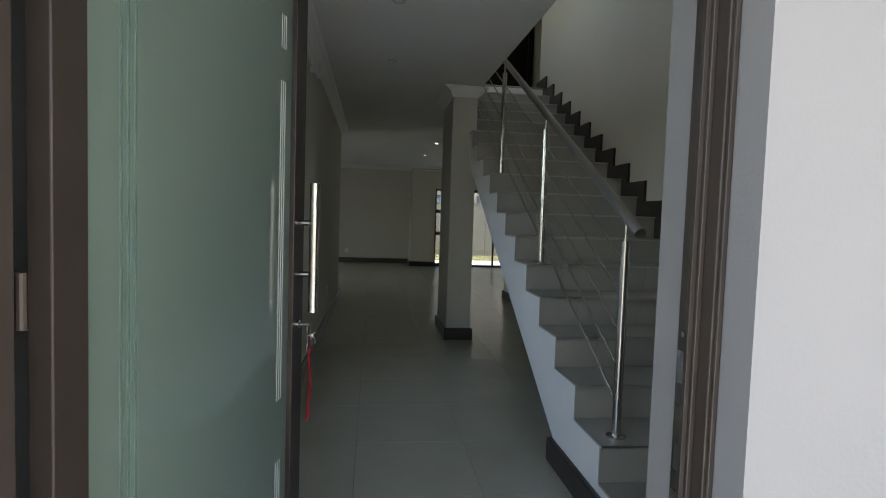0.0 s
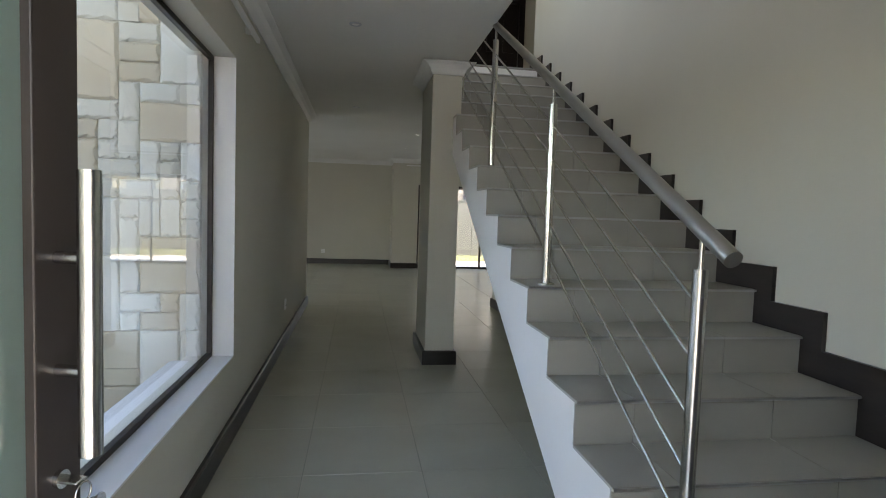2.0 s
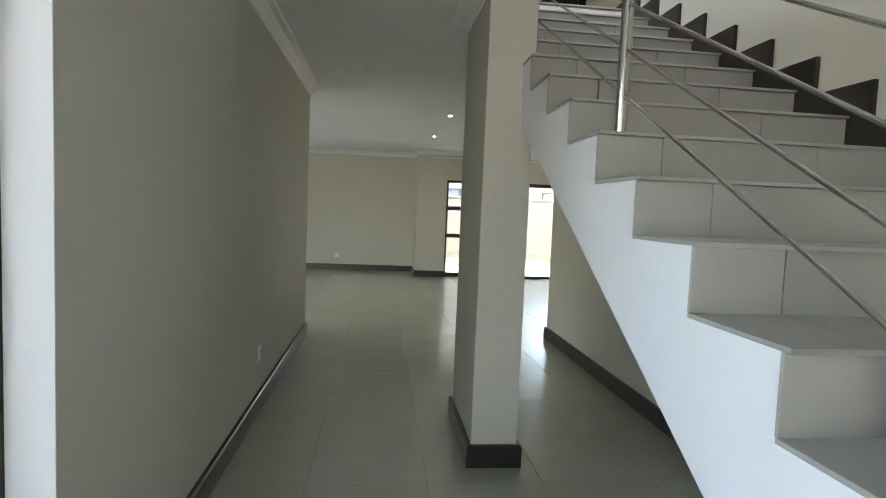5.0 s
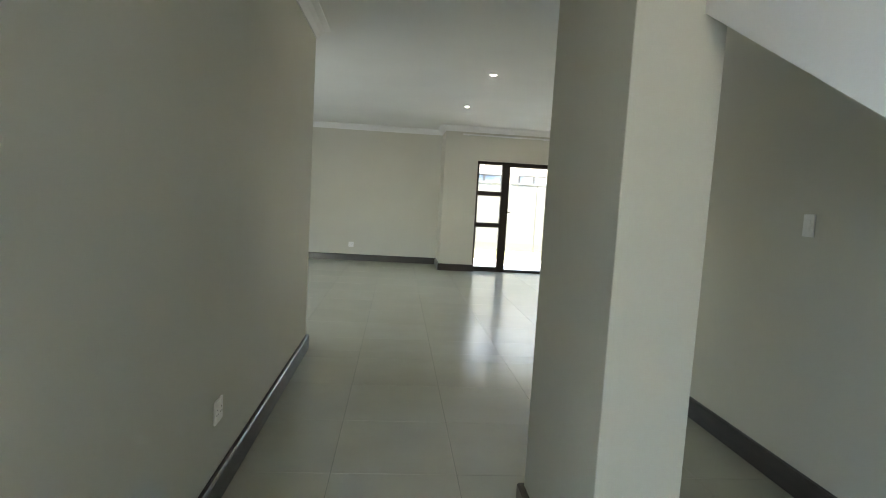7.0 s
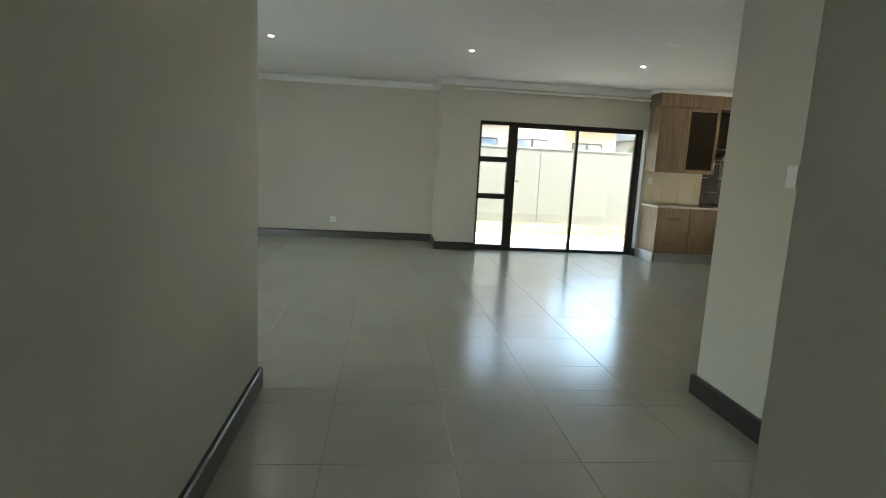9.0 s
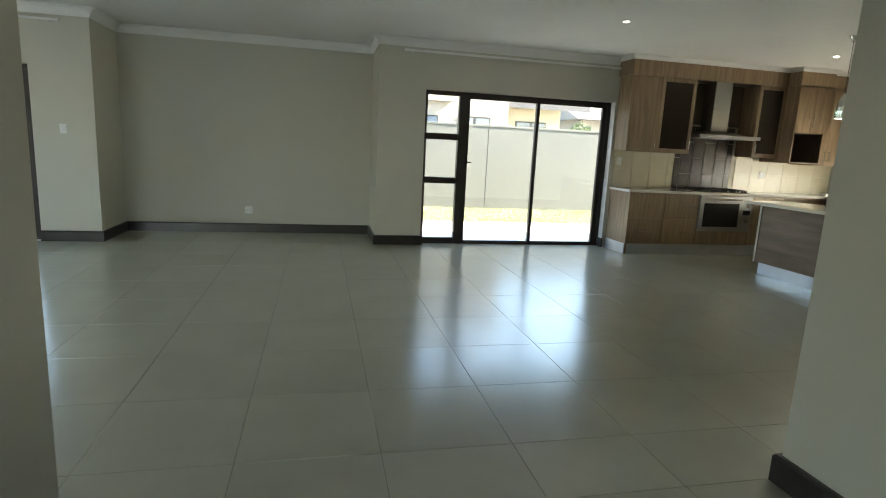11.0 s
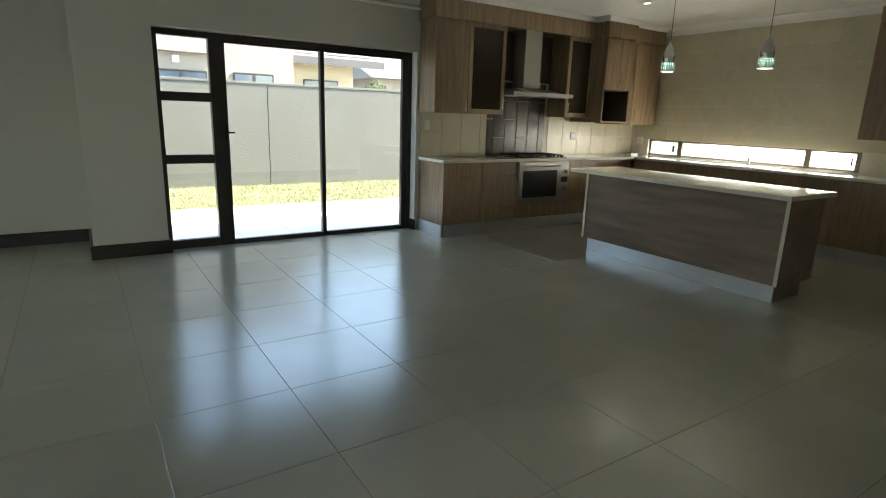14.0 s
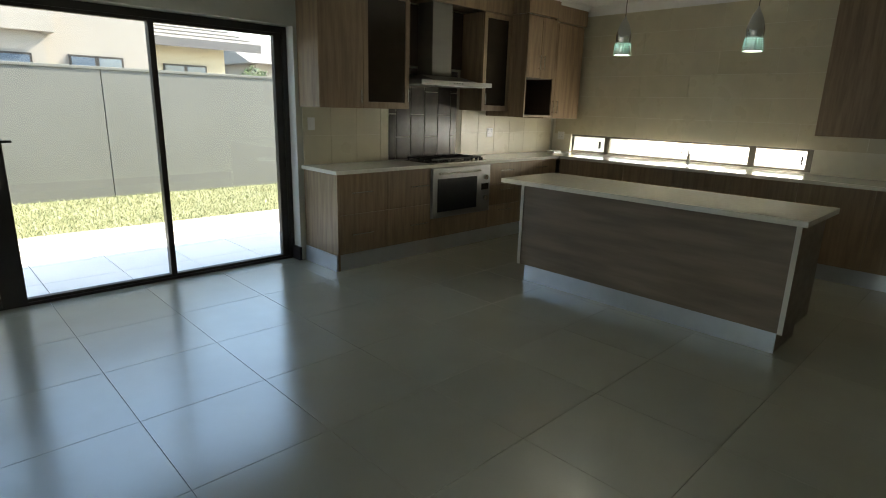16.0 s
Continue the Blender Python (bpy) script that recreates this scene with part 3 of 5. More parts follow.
structure("wall_court", B(-7.2, -7.0, -3, 12, -0.2, 2.3), GREY_PAINT, "grey painted courtyard wall", "wall")
sw = thing("window_2", (-2.85, WEND - 0.12, 0), "dark framed glazed doors to the living room", "window", kind="structure")
for x in (-4.5, -3.43, -2.33, -1.27):
    part("window_frame", B(x, x + 0.07, WEND - 0.15, WEND - 0.08, 0.0, 2.12), BRONZE, sw)
part("window_frame", B(-4.43, -1.27, WEND - 0.149, WEND - 0.081, 2.05, 2.12), BRONZE, sw)
part("window_frame", B(-4.43, -1.27, WEND - 0.149, WEND - 0.081, 0.0, 0.06), BRONZE, sw)
for x in (-4.43, -3.36, -2.26):
    p = part("pane", B(x, x + 1.0, WEND - 0.118, WEND - 0.112, 0.06, 2.05), GLASS, sw)
    p.visible_shadow = False
cl = bmesh.new()
bmesh.ops.create_uvsphere(cl, u_segments=24, v_segments=10, radius=1.0)
for v in cl.verts:
    r = 1 + 0.35 * noise.noise(v.co * 2.3)
    v.co = Vector((-1.25 + v.co.x * 0.30 * r, 4.75 + v.co.y * 0.22 * r, 0.02 + max(-0.035, v.co.z * 0.09 * (1 + 0.9 * noise.noise(v.co * 4.0)))))
solid("cloth", cl, BLUE, "crumpled navy blue cloth lying on the paving", "cloth", smooth=True)

# ---------------------------------------------------------------- front door and frame
frame1 = thing("door_1", (0.5, 1.05, 0), "dark bronze aluminium front door frame", "door frame", kind="structure")
part("jamb", B(-0.085, -0.038, 1.045, 1.175, -0.004, 2.34, 0.002), LIT_FRAME, frame1, "brown anodised jamb with ribbed face, lightened for porch light")
bm = B(-0.135, -0.087, 1.060, 1.16, -0.004, 2.34, 0.002)
box(bm, -0.128, -0.116, 1.048, 1.061, -0.004, 2.34, 0.002)
part("jamb_backing", bm, BRONZE, frame1)
for x, w in ((-0.083, 0.006), (-0.066, 0.004), (-0.048, 0.008)):
    part("rib", B(x, x + w, 1.039, 1.046, -0.004, 2.338, 0.0015), LIT_FRAME, frame1)
bm = B(1.068, 1.13, 1.105, 1.205, -0.004, 2.338, 0.002)
box(bm, 1.058, 1.068, 1.135, 1.165, -0.004, 2.338, 0.002)
box(bm, 1.050, 1.0585, 1.143, 1.153, -0.004, 2.338, 0.001)
box(bm, 1.072, 1.082, 1.096, 1.106, -0.004, 2.338, 0.002)
box(bm, 1.094, 1.100, 1.098, 1.106, -0.004, 2.338, 0.002)
part("jamb", bm, LIT_FRAME, frame1)
part("head", B(-0.038, 1.068, 1.045, 1.175, 2.28, 2.339, 0.002), BRONZE, frame1)
part("strike_plate", B(1.0655, 1.0685, 1.170, 1.198, 0.86, 1.12, 0.0005), STEEL, frame1, "steel strike plate")
part("latch_hole", B(1.0645, 1.0658, 1.177, 1.191, 1.02, 1.06), SHADOW_GAP, frame1)
part("latch_hole", B(1.0645, 1.0658, 1.177, 1.191, 0.90, 0.95), SHADOW_GAP, frame1)
for z in (0.35, 1.15, 1.75):
    part("screw", T((1.0685, 1.185, z), (1.066, 1.185, z), 0.006, 10), STEEL, frame1)
for z in (0.5, 0.98, 1.30, 1.80):
    part("screw", T((-0.039, 1.09, z), (-0.036, 1.09, z), 0.005, 10), STEEL, frame1)

frame1.location.x -= 0.035

HINGE = Vector((-0.043, 1.185, 0))
FREE = Vector((0.218, 2.184, 0))
DL = (FREE - HINGE).length
door = thing("front_door", HINGE, "open glazed front door with dark bronze frame and frosted green glass", "door")
DM = Matrix.Translation(HINGE) @ Matrix.Rotation(math.atan2(FREE.y - HINGE.y, FREE.x - HINGE.x), 4, "Z")


def on_door(name, bm, material, parent, label="", smooth=False):
    bmesh.ops.transform(bm, matrix=DM, verts=bm.verts)
    return part(name, bm, material, parent, label, smooth)


H = 2.27
on_door("stile", B(0, 0.075, -0.022, 0.022, 0.012, H, 0.003), BRONZE, door)
lock = on_door("stile", B(DL - 0.085, DL, -0.022, 0.022, 0.012, H, 0.003), BRONZE, door)
on_door("rail", B(0.075, DL - 0.085, -0.021, 0.021, H - 0.075, H, 0.003), BRONZE, door)
on_door("rail", B(0.075, DL - 0.085, -0.021, 0.021, 0.012, 0.10, 0.003), BRONZE, door)
gl = on_door("glass", B(0.075, DL - 0.085, -0.005, 0.005, 0.10, H - 0.075), FROST, door, "frosted green glass with clear stripes")
for u in (0.17, 0.19, 0.21):
    on_door("stripe", B(u, u + 0.006, -0.0062, 0.0062, 0.10, H - 0.075), ETCH, gl)
for u in (DL - 0.165, DL - 0.15, DL - 0.135):
    for z0, z1 in ((0.75, 1.75), (0.2, 0.55), (1.85, 1.95)):
        on_door("stripe", B(u, u + 0.005, -0.0062, 0.0062, z0, z1), LIT_STRIPE, gl)
for s in (-1, 1):
    hd = on_door("pull_handle", T((DL - 0.045, s * 0.075, 1.019), (DL - 0.045, s * 0.075, 1.445), 0.0165, 20), STEEL, lock, "brushed steel bar handle", smooth=True)
    for z in (1.145, 1.315):
        on_door("standoff", T((DL - 0.045, s * 0.022, z), (DL - 0.045, s * 0.075, z), 0.0095, 14), STEEL, lock, smooth=True)
on_door("lock_cylinder", T((DL - 0.045, -0.03, 0.977), (DL - 0.045, 0.03, 0.977), 0.014, 16), STEEL, lock, smooth=True)
for z in (0.3, 1.15, 2.0):
    on_door("hinge", T((-0.004, 0.028, z), (-0.004, 0.028, z + 0.09), 0.009, 12), BRONZE, door)

keys = thing("key_bunch", DM @ Vector((DL - 0.045, -0.05, 0.93)), "bunch of keys on a red cord hanging from the door lock", "keys")


def ring_mesh(r, t, m, seg=24, sub=8):
    bm = bmesh.new()
    rows = []
    for i in range(seg):
        a = 2 * math.pi * i / seg
        rows.append([bm.verts.new(m @ Vector(((r + t * math.cos(2 * math.pi * k / sub)) * math.cos(a), t * math.sin(2 * math.pi * k / sub), (r + t * math.cos(2 * math.pi * k / sub)) * math.sin(a)))) for k in range(sub)])
    for i in range(seg):
        p, q = rows[i], rows[(i + 1) % seg]
        for k in range(sub):
            bm.faces.new((p[k], q[k], q[(k + 1) % sub], p[(k + 1) % sub]))
    bmesh.ops.recalc_face_normals(bm, faces=bm.faces)
    return bm


KX = DL - 0.045
on_door("key", B(KX - 0.012, KX + 0.012, -0.060, -0.030, 0.948, 0.952, 0.001), STEEL, keys)
on_door("split_ring", ring_mesh(0.016, 0.0015, Matrix.Translation((KX, -0.062, 0.932))), STEEL, keys, smooth=True)
for i, (du, tilt, ln) in enumerate(((-0.010, 14, 0.055), (0.008, -12, 0.06), (0.016, -30, 0.05))):
    kb = bmesh.new()
    bmesh.ops.create_cone(kb, cap_ends=True, segments=16, radius1=0.012, radius2=0.012, depth=0.0025, matrix=Matrix.Translation((0, 0, -0.012)) @ Matrix.Rotation(radians(90), 4, "X"))
    box(kb, -0.004, 0.004, -0.0012, 0.0012, -ln, -0.02)
    for t in range(3):
        box(kb, 0.003, 0.007, -0.001, 0.001, -ln + 0.004 + t * 0.009, -ln + 0.009 + t * 0.009)
    bmesh.ops.transform(kb, matrix=Matrix.Translation((KX + du, -0.066 - 0.003 * i, 0.920)) @ Matrix.Rotation(radians(tilt), 4, "Y"), verts=kb.verts)
    on_door("key", kb, STEEL, keys)
on_door("fob", B(KX - 0.022, KX - 0.006, -0.070, -0.062, 0.875, 0.915, 0.003), BLACK, keys, "small black fob")
cord = bmesh.new()
for s in (-1, 1):
    last = None
    for i in range(14):
        f = i / 13
        c = Vector((KX + s * 0.006 + 0.004 * math.sin(7 * f + s), -0.066 + 0.004 * math.cos(5 * f), 0.915 - 0.25 * f))
        w = 0.007 + 0.002 * math.sin(9 * f + 2 * s)
        ring_v = [cord.verts.new(c + Vector((w * math.cos(a), 0.35 * w * math.sin(a), 0))) for a in (0, 1.05, 2.09, 3.14, 4.19, 5.24)]
        if last:
            for k in range(6):
                cord.faces.new((last[k], ring_v[k], ring_v[(k + 1) % 6], last[(k + 1) % 6]))
        last = ring_v
for i in range(9):
    tube(cord, (KX - 0.010 + 0.0026 * i, -0.066, 0.670), (KX - 0.016 + 0.004 * i, -0.066 + 0.002 * (i % 3), 0.632 - 0.004 * (i % 2)), 0.0022, 5)
on_door("cord", cord, RED, keys, "faded red woven cord", smooth=True)
keys.location.z += 0.027

# ---------------------------------------------------------------- sliding door to the garden
def sliding(name, x0, x1, ztop, label):
    d = thing(name, ((x0 + x1) / 2, BACK + 0.165, 0), label, "door", kind="structure")
    ya, yb = BACK + 0.115, BACK + 0.195
    part("frame", B(x0, x0 + 0.05, ya, yb, 0, ztop), BRONZE, d)
    part("frame", B(x1 - 0.055, x1, ya, yb, 0, ztop), BRONZE, d)
    part("frame", B(x0 + 0.05, x1 - 0.055, ya, yb, ztop - 0.055, ztop), BRONZE, d)
    part("track", B(x0 + 0.05, x1 - 0.055, ya, yb, -0.003, 0.022), BRONZE, d)
    m0, m1 = x0 + 0.505, x0 + 0.655
    part("mullion", B(m0, m1, ya - 0.005, yb + 0.005, 0.022, ztop - 0.055), BRONZE, d)
    part("rail", B(x0 + 0.05, m0, ya + 0.006, yb - 0.006, 0.022, 0.085), BRONZE, d)
    for z in (0.868, 1.478):
        part("transom", B(x0 + 0.05, m0, ya + 0.004, yb - 0.004, z, z + 0.088, 0.003), BRONZE, d)
    for z0, z1 in ((0.085, 0.868), (0.956, 1.478), (1.566, ztop - 0.055)):
        p = part("pane", B(x0 + 0.05, m0, ya + 0.037, ya + 0.043, z0, z1), GLASS, d)
        p.visible_shadow = False
    mid = x0 + 1.68
    part("meeting_stile", B(mid - 0.022, mid + 0.022, ya + 0.004, yb - 0.004, 0.022, ztop - 0.055, 0.003), BRONZE, d)
    part("stile", B(x1 - 0.125, x1 - 0.055, ya + 0.01, yb - 0.01, 0.022, ztop - 0.055, 0.003), BRONZE, d)
    for a, b in ((m1, mid - 0.022), (mid + 0.022, x1 - 0.125)):
        part("rail", B(a, b, ya + 0.012, yb - 0.012, 0.022, 0.045), BRONZE, d)
        part("rail", B(a, b, ya + 0.012, yb - 0.012, ztop - 0.08, ztop - 0.055), BRONZE, d)
        p = part("pane", B(a, b, ya + 0.037, ya + 0.043, 0.045, ztop - 0.08), GLASS, d)
        p.visible_shadow = False
    hp = part("handle_plate", B(m1 - 0.03, m1 - 0.008, ya - 0.012, ya - 0.005, 1.10, 1.26, 0.002), BLACK, d)
    part("lever", B(m1 - 0.022, m1 + 0.055, ya - 0.03, ya - 0.018, 1.172, 1.190, 0.003), BLACK, hp)
    return d


sliding("door_2", 2.165, 4.985, 2.14, "dark bronze sliding door with glazed sidelight")
sliding("door_3", -4.6, -2.56, 2.095, "dark bronze glazed door beside the niche")
structure("trim_door_reveal", B(4.981, 4.9865, BACK - 0.001, BACK + 0.115, 0.0, 2.145), WHITE_PLASTER, "white door reveal", "trim")
structure("threshold", B(2.165, 4.985, BACK + 0.01, BACK + 0.25, -0.2, -0.003), CONCRETE, "door threshold", "floor")
structure("threshold_left", B(-4.6, -2.56, BACK + 0.01, BACK + 0.25, -0.2, -0.003), CONCRETE, "door threshold", "floor")

for x0, x1, z, lab in ((1.84, 4.97, 2.605, "white curtain rail above the sliding door"), (-4.6, -2.17, 2.595, "white curtain rail beside the niche")):
    r = thing("curtain_rail", ((x0 + x1) / 2, BACK - 0.07, z), lab, "curtain rail", "curtain rails")
    part("rail", B(x0, x1, BACK - 0.095, BACK - 0.065, z - 0.014, z + 0.014, 0.005), PLASTIC, r)
    for x in (x0 + 0.1, (x0 + x1) / 2, x1 - 0.13):
        part("bracket", B(x, x + 0.03, BACK - 0.075, BACK, z - 0.016, z + 0.02, 0.003), PLASTIC, r)


# ---------------------------------------------------------------- electrical fittings and ceiling lights
def plate(name, w, h, kind):
    """A wall plate facing -y, its centre at the origin."""
    t = thing(name, (0, 0, 0), "white plastic %s on the wall" % ("double socket outlet" if kind == "socket" else "light switch"), "socket" if kind == "socket" else "switch")
    part("plate", B(-w / 2, w / 2, -0.009, 0, -h / 2, h / 2, 0.003), PLASTIC, t)
    if kind == "socket":
        for u in (-w / 4, w / 4):
            for du, dz in ((0, 0.014), (-0.009, -0.008), (0.009, -0.008)):
                part("pin_hole", T((u + du, -0.0085, dz - 0.004), (u + du, -0.0100, dz - 0.004), 0.0032, 10), SHADOW_GAP, t)
            part("rocker", B(u - 0.007, u + 0.007, -0.012, -0.0085, h / 2 - 0.026, h / 2 - 0.008, 0.001), PLASTIC, t)
    else:
        part("rocker", B(-w / 5, w / 5, -0.0125, -0.0085, -h / 4, h / 4, 0.0015), PLASTIC, t)
    return t


sock = plate("wall_socket", 0.105, 0.105, "socket")
sock.matrix_world = pose(-0.24, RECESS, 0.33)
copy_thing(sock, pose(LW, 7.18, 0.405, 0, 0, 90))
copy_thing(sock, pose(7.66, BACK - 0.011, 1.19))
copy_thing(sock, pose(EAST - 0.012, 15.17, 1.14, 0, 0, -90))
switch = plate("light_switch", 0.075, 0.115, "switch")
switch.matrix_world = pose(-2.235, BACK, 1.371)
copy_thing(switch, pose(RW, 7.378, 1.362, 0, 0, -90))
copy_thing(switch, pose(RW, 8.95, 1.45, 0, 0, -90))
copy_thing(switch, pose(5.13, BACK - 0.011, 1.30))

dl = thing("downlight", (0, 0, 0), "small round recessed downlight, lit", "downlight", "ceiling downlights")
part("trim_ring", lathe([(0.026, 0.0), (0.030, -0.006), (0.043, -0.004), (0.045, 0.0)], (0, 0, 0)), CORNICE, dl, smooth=True)
part("lens", lathe([(0.0, -0.003), (0.027, -0.003), (0.027, 0.0)], (0, 0, 0)), LAMP_GLOW, dl)
dl.matrix_world = pose(1.64, 13.10, CEIL)
for x, y in ((1.65, 10.90), (3.88, 13.30), (7.20, 13.88), (3.88, 10.9), (-0.70, 13.1), (-0.70, 10.9)):
    copy_thing(dl, pose(x, y, CEIL))
sp = thing("ceiling_speaker", (3.635, 12.0, CEIL), "flat round white ceiling speaker", "speaker")
part("grille", lathe([(0.0, -0.008), (0.10, -0.008), (0.115, -0.005), (0.118, 0.0)], (3.635, 12.0, CEIL), 32), PLASTIC, sp, smooth=True)
for x, y in ((0.605, 4.0), (0.615, 5.43), (0.61, 8.68)):
    s = thing("hall_downlight", (x, y, CEIL), "round white ceiling downlight, unlit", "downlight", "hall downlights")
    part("trim_ring", lathe([(0.030, -0.002), (0.034, -0.007), (0.044, -0.005), (0.046, 0.0)], (x, y, CEIL)), ALU, s, smooth=True)
    part("lens", lathe([(0.0, -0.002), (0.031, -0.002), (0.031, 0.0)], (x, y, CEIL)), PLASTIC, s)

# ---------------------------------------------------------------- kitchen
def settle(before, shift):
    """Move every top-level object made since then."""
    for ob in list(scene.collection.objects):
        if ob not in before and ob.parent is None:
            ob.location = Vector(ob.location) + Vector(shift)


mark = set(scene.collection.objects)
KB, KF = 15.36, 14.79           # wall and base fronts, before the run is settled in place
KT = 0.92                        # worktop height


def bar_handle(parent, x0, x1, y, z, along="x"):
    if along == "x":
        h = part("handle", T((x0, y - 0.028, z), (x1, y - 0.028, z), 0.005, 10), STEEL, parent, "slim steel bar handle", smooth=True)
    else:
        h = part("handle", T((x0, y - 0.028, z), (x0, y - 0.028, x1), 0.006, 10), STEEL, parent, "slim steel bar handle", smooth=True)
    return h


def drawer_unit(x0, x1, hx, rows):
    c = thing("drawer_cabinet", ((x0 + x1) / 2, KF + 0.27, 0), "oak laminate drawer cabinet with slim bar handles", "cabinet", "kitchen base cabinets")
    part("carcass", B(x0, x1, KF + 0.02, KB - 0.012, 0.15, 0.884), OAK, c)
    for z0, z1, hz in rows:
        d = part("drawer", B(x0 + 0.002, x1 - 0.002, KF, KF + 0.019, z0 + 0.002, z1 - 0.002, 0.0015), OAK, c)
        if hx:
            bar_handle(d, hx[0], hx[1], KF, hz)
            for x in (hx[0] + 0.02, hx[1] - 0.02):
                part("standoff", T((x, KF, hz), (x, KF - 0.028, hz), 0.004, 8), STEEL, d)
    return c


part_rows = ((0.15, 0.515, 0.33), (0.515, 0.884, 0.715))
drawer_unit(4.885, 5.43, (5.00, 5.235), part_rows)
drawer_unit(5.43, 5.985, (5.70, 5.935), part_rows)
drawer_unit(6.90, 7.45, (7.05, 7.28), ((0.15, 0.40, 0.34), (0.40, 0.64, 0.58), (0.64, 0.884, 0.80)))
drawer_unit(7.45, 8.16, (7.72, 7.94), ((0.15, 0.64, 0.58), (0.64, 0.884, 0.80)))
solid("cabinet_gable", B(4.862, 4.884, KF - 0.002, KB - 0.012, 0.0, 0.884, 0.001), OAK, "oak laminate end panel beside the sliding door", "cabinet panel")
solid("plinth", B(4.857, 8.16, KF + 0.004, KF + 0.018, 0.0, 0.148), ALU, "brushed aluminium plinth below the base cabinets", "plinth")
solid("plinth", B(4.846, 4.858, KF + 0.004, KB - 0.03, 0.0, 0.148), ALU, "brushed aluminium plinth on the cabinet end", "plinth")

oven_c = thing("oven_housing", (6.44, KF + 0.27, 0), "oak laminate housing around the oven", "cabinet", "kitchen base cabinets")
part("carcass", B(5.985, 6.90, KF + 0.03, KB - 0.012, 0.15, 0.884), OAK, oven_c)
part("panel", B(5.987, 6.898, KF, KF + 0.019, 0.15, 0.352, 0.0015), OAK, oven_c)
oven = thing("oven", (6.44, KF, 0.36), "built-in stainless steel oven with dark glass door", "oven")
part("body", B(5.99, 6.895, KF - 0.004, KF + 0.029, 0.354, 0.880, 0.002), SATIN, oven)
od = part("oven_door", B(5.995, 6.72, KF - 0.024, KF - 0.005, 0.362, 0.872, 0.003), SATIN, oven)
part("window", B(6.06, 6.655, KF - 0.0265, KF - 0.0235, 0.42, 0.765, 0.001), BLACK, od)
part("handle", T((6.05, KF - 0.058, 0.825), (6.665, KF - 0.058, 0.825), 0.011, 14), STEEL, od, smooth=True)
for x in (6.09, 6.63):
    part("standoff", T((x, KF - 0.02, 0.825), (x, KF - 0.058, 0.825), 0.008, 10), STEEL, od)
part("display", B(6.75, 6.87, KF - 0.0065, KF - 0.0035, 0.60, 0.67, 0.001), BLACK, oven)
for z in (0.74, 0.51):
    part("knob", T((6.81, KF - 0.004, z), (6.81, KF - 0.030, z), 0.027, 20), STEEL, oven, smooth=True)

hob = thing("gas_hob", (6.40, 15.02, KT), "stainless gas hob with black cast iron grates", "hob")
part("tray", B(5.97, 6.84, 14.80, 15.22, KT, KT + 0.008, 0.003), STEEL, hob)
for cx, cy, r in ((6.15, 14.91, 0.045), (6.15, 15.12, 0.035), (6.40, 15.01, 0.06), (6.64, 14.91, 0.035), (6.64, 15.12, 0.045)):
    part("burner", lathe([(0, 0.026), (r * 0.8, 0.026), (r, 0.020), (r, 0.008), (r * 1.2, 0.008)], (cx, cy, KT), 20), IRON, hob, smooth=True)
for x0, x1 in ((6.02, 6.27), (6.275, 6.52), (6.525, 6.76)):
    g = bmesh.new()
    for y in (14.83, 15.19):
        box(g, x0, x1, y - 0.006, y + 0.006, KT + 0.034, KT + 0.048)
    for x in (x0 + 0.006, x1 - 0.006, (x0 + x1) / 2):
        box(g, x - 0.006, x + 0.006, 14.82, 15.20, KT + 0.030, KT + 0.046)
    for x in (x0 + 0.006, x1 - 0.006):
        for y in (14.83, 15.19):
            box(g, x - 0.006, x + 0.006, y - 0.006, y + 0.006, KT + 0.008, KT + 0.034)
    part("grate", g, IRON, hob)
for i in range(5):
    part("knob", T((6.80, 14.85 + 0.075 * i, KT + 0.008), (6.80, 14.85 + 0.075 * i, KT + 0.032), 0.016, 16), BLACK, hob, smooth=True)

# wall cabinets
UF = 15.00


def door_pair(c, xs, y, z0, z1, material, hz=None, hside=None):
    for (a, b), hx in zip(xs, hside or [None] * len(xs)):
        d = part("door", B(a + 0.002, b - 0.002, y, y + 0.019, z0, z1, 0.0015), material, c)
        if hx is not None:
            h = bar_handle(d, hx, hz[1], y, hz[0], "z")
            for z in (hz[0] + 0.015, hz[1] - 0.015):
                part("standoff", T((hx, y, z), (hx, y - 0.028, z), 0.004, 8), STEEL, d)


def glazed_door(c, a, b, y, z0, z1, hx):
    w = 0.056
    d = part("door", B(a + 0.002, a + w, y, y + 0.02, z0, z1, 0.0015), OAK, c, "oak framed glazed door")
    part("stile", B(b - w, b - 0.002, y, y + 0.02, z0, z1, 0.0015), OAK, d)
    part("rail", B(a + w, b - w, y, y + 0.02, z1 - w, z1, 0.0015), OAK, d)
    part("rail", B(a + w, b - w, y, y + 0.02, z0, z0 + 0.06, 0.0015), OAK, d)
    part("pane", B(a + w, b - w, y + 0.008, y + 0.012, z0 + 0.06, z1 - w), DARK_GLASS, d, "dark glass")
    bar_handle(d, hx, z0 + 0.19, y, z0 + 0.07, "z")


W0, W1 = 1.455, 2.50
c = thing("wall_cabinet", (5.1, 15.13, W0), "oak laminate wall cabinet with solid door", "wall cabinet", "kitchen wall cabinets")
part("carcass", B(4.842, 5.309, UF + 0.02, KB - 0.012, W0, W1), OAK, c)
part("side_panel", B(4.838, 4.842, UF, KB - 0.012, W0, W1), OAK, c)
door_pair(c, [(4.842, 5.309)], UF, W0, W1, OAK, (1.50, 1.62), [5.27])
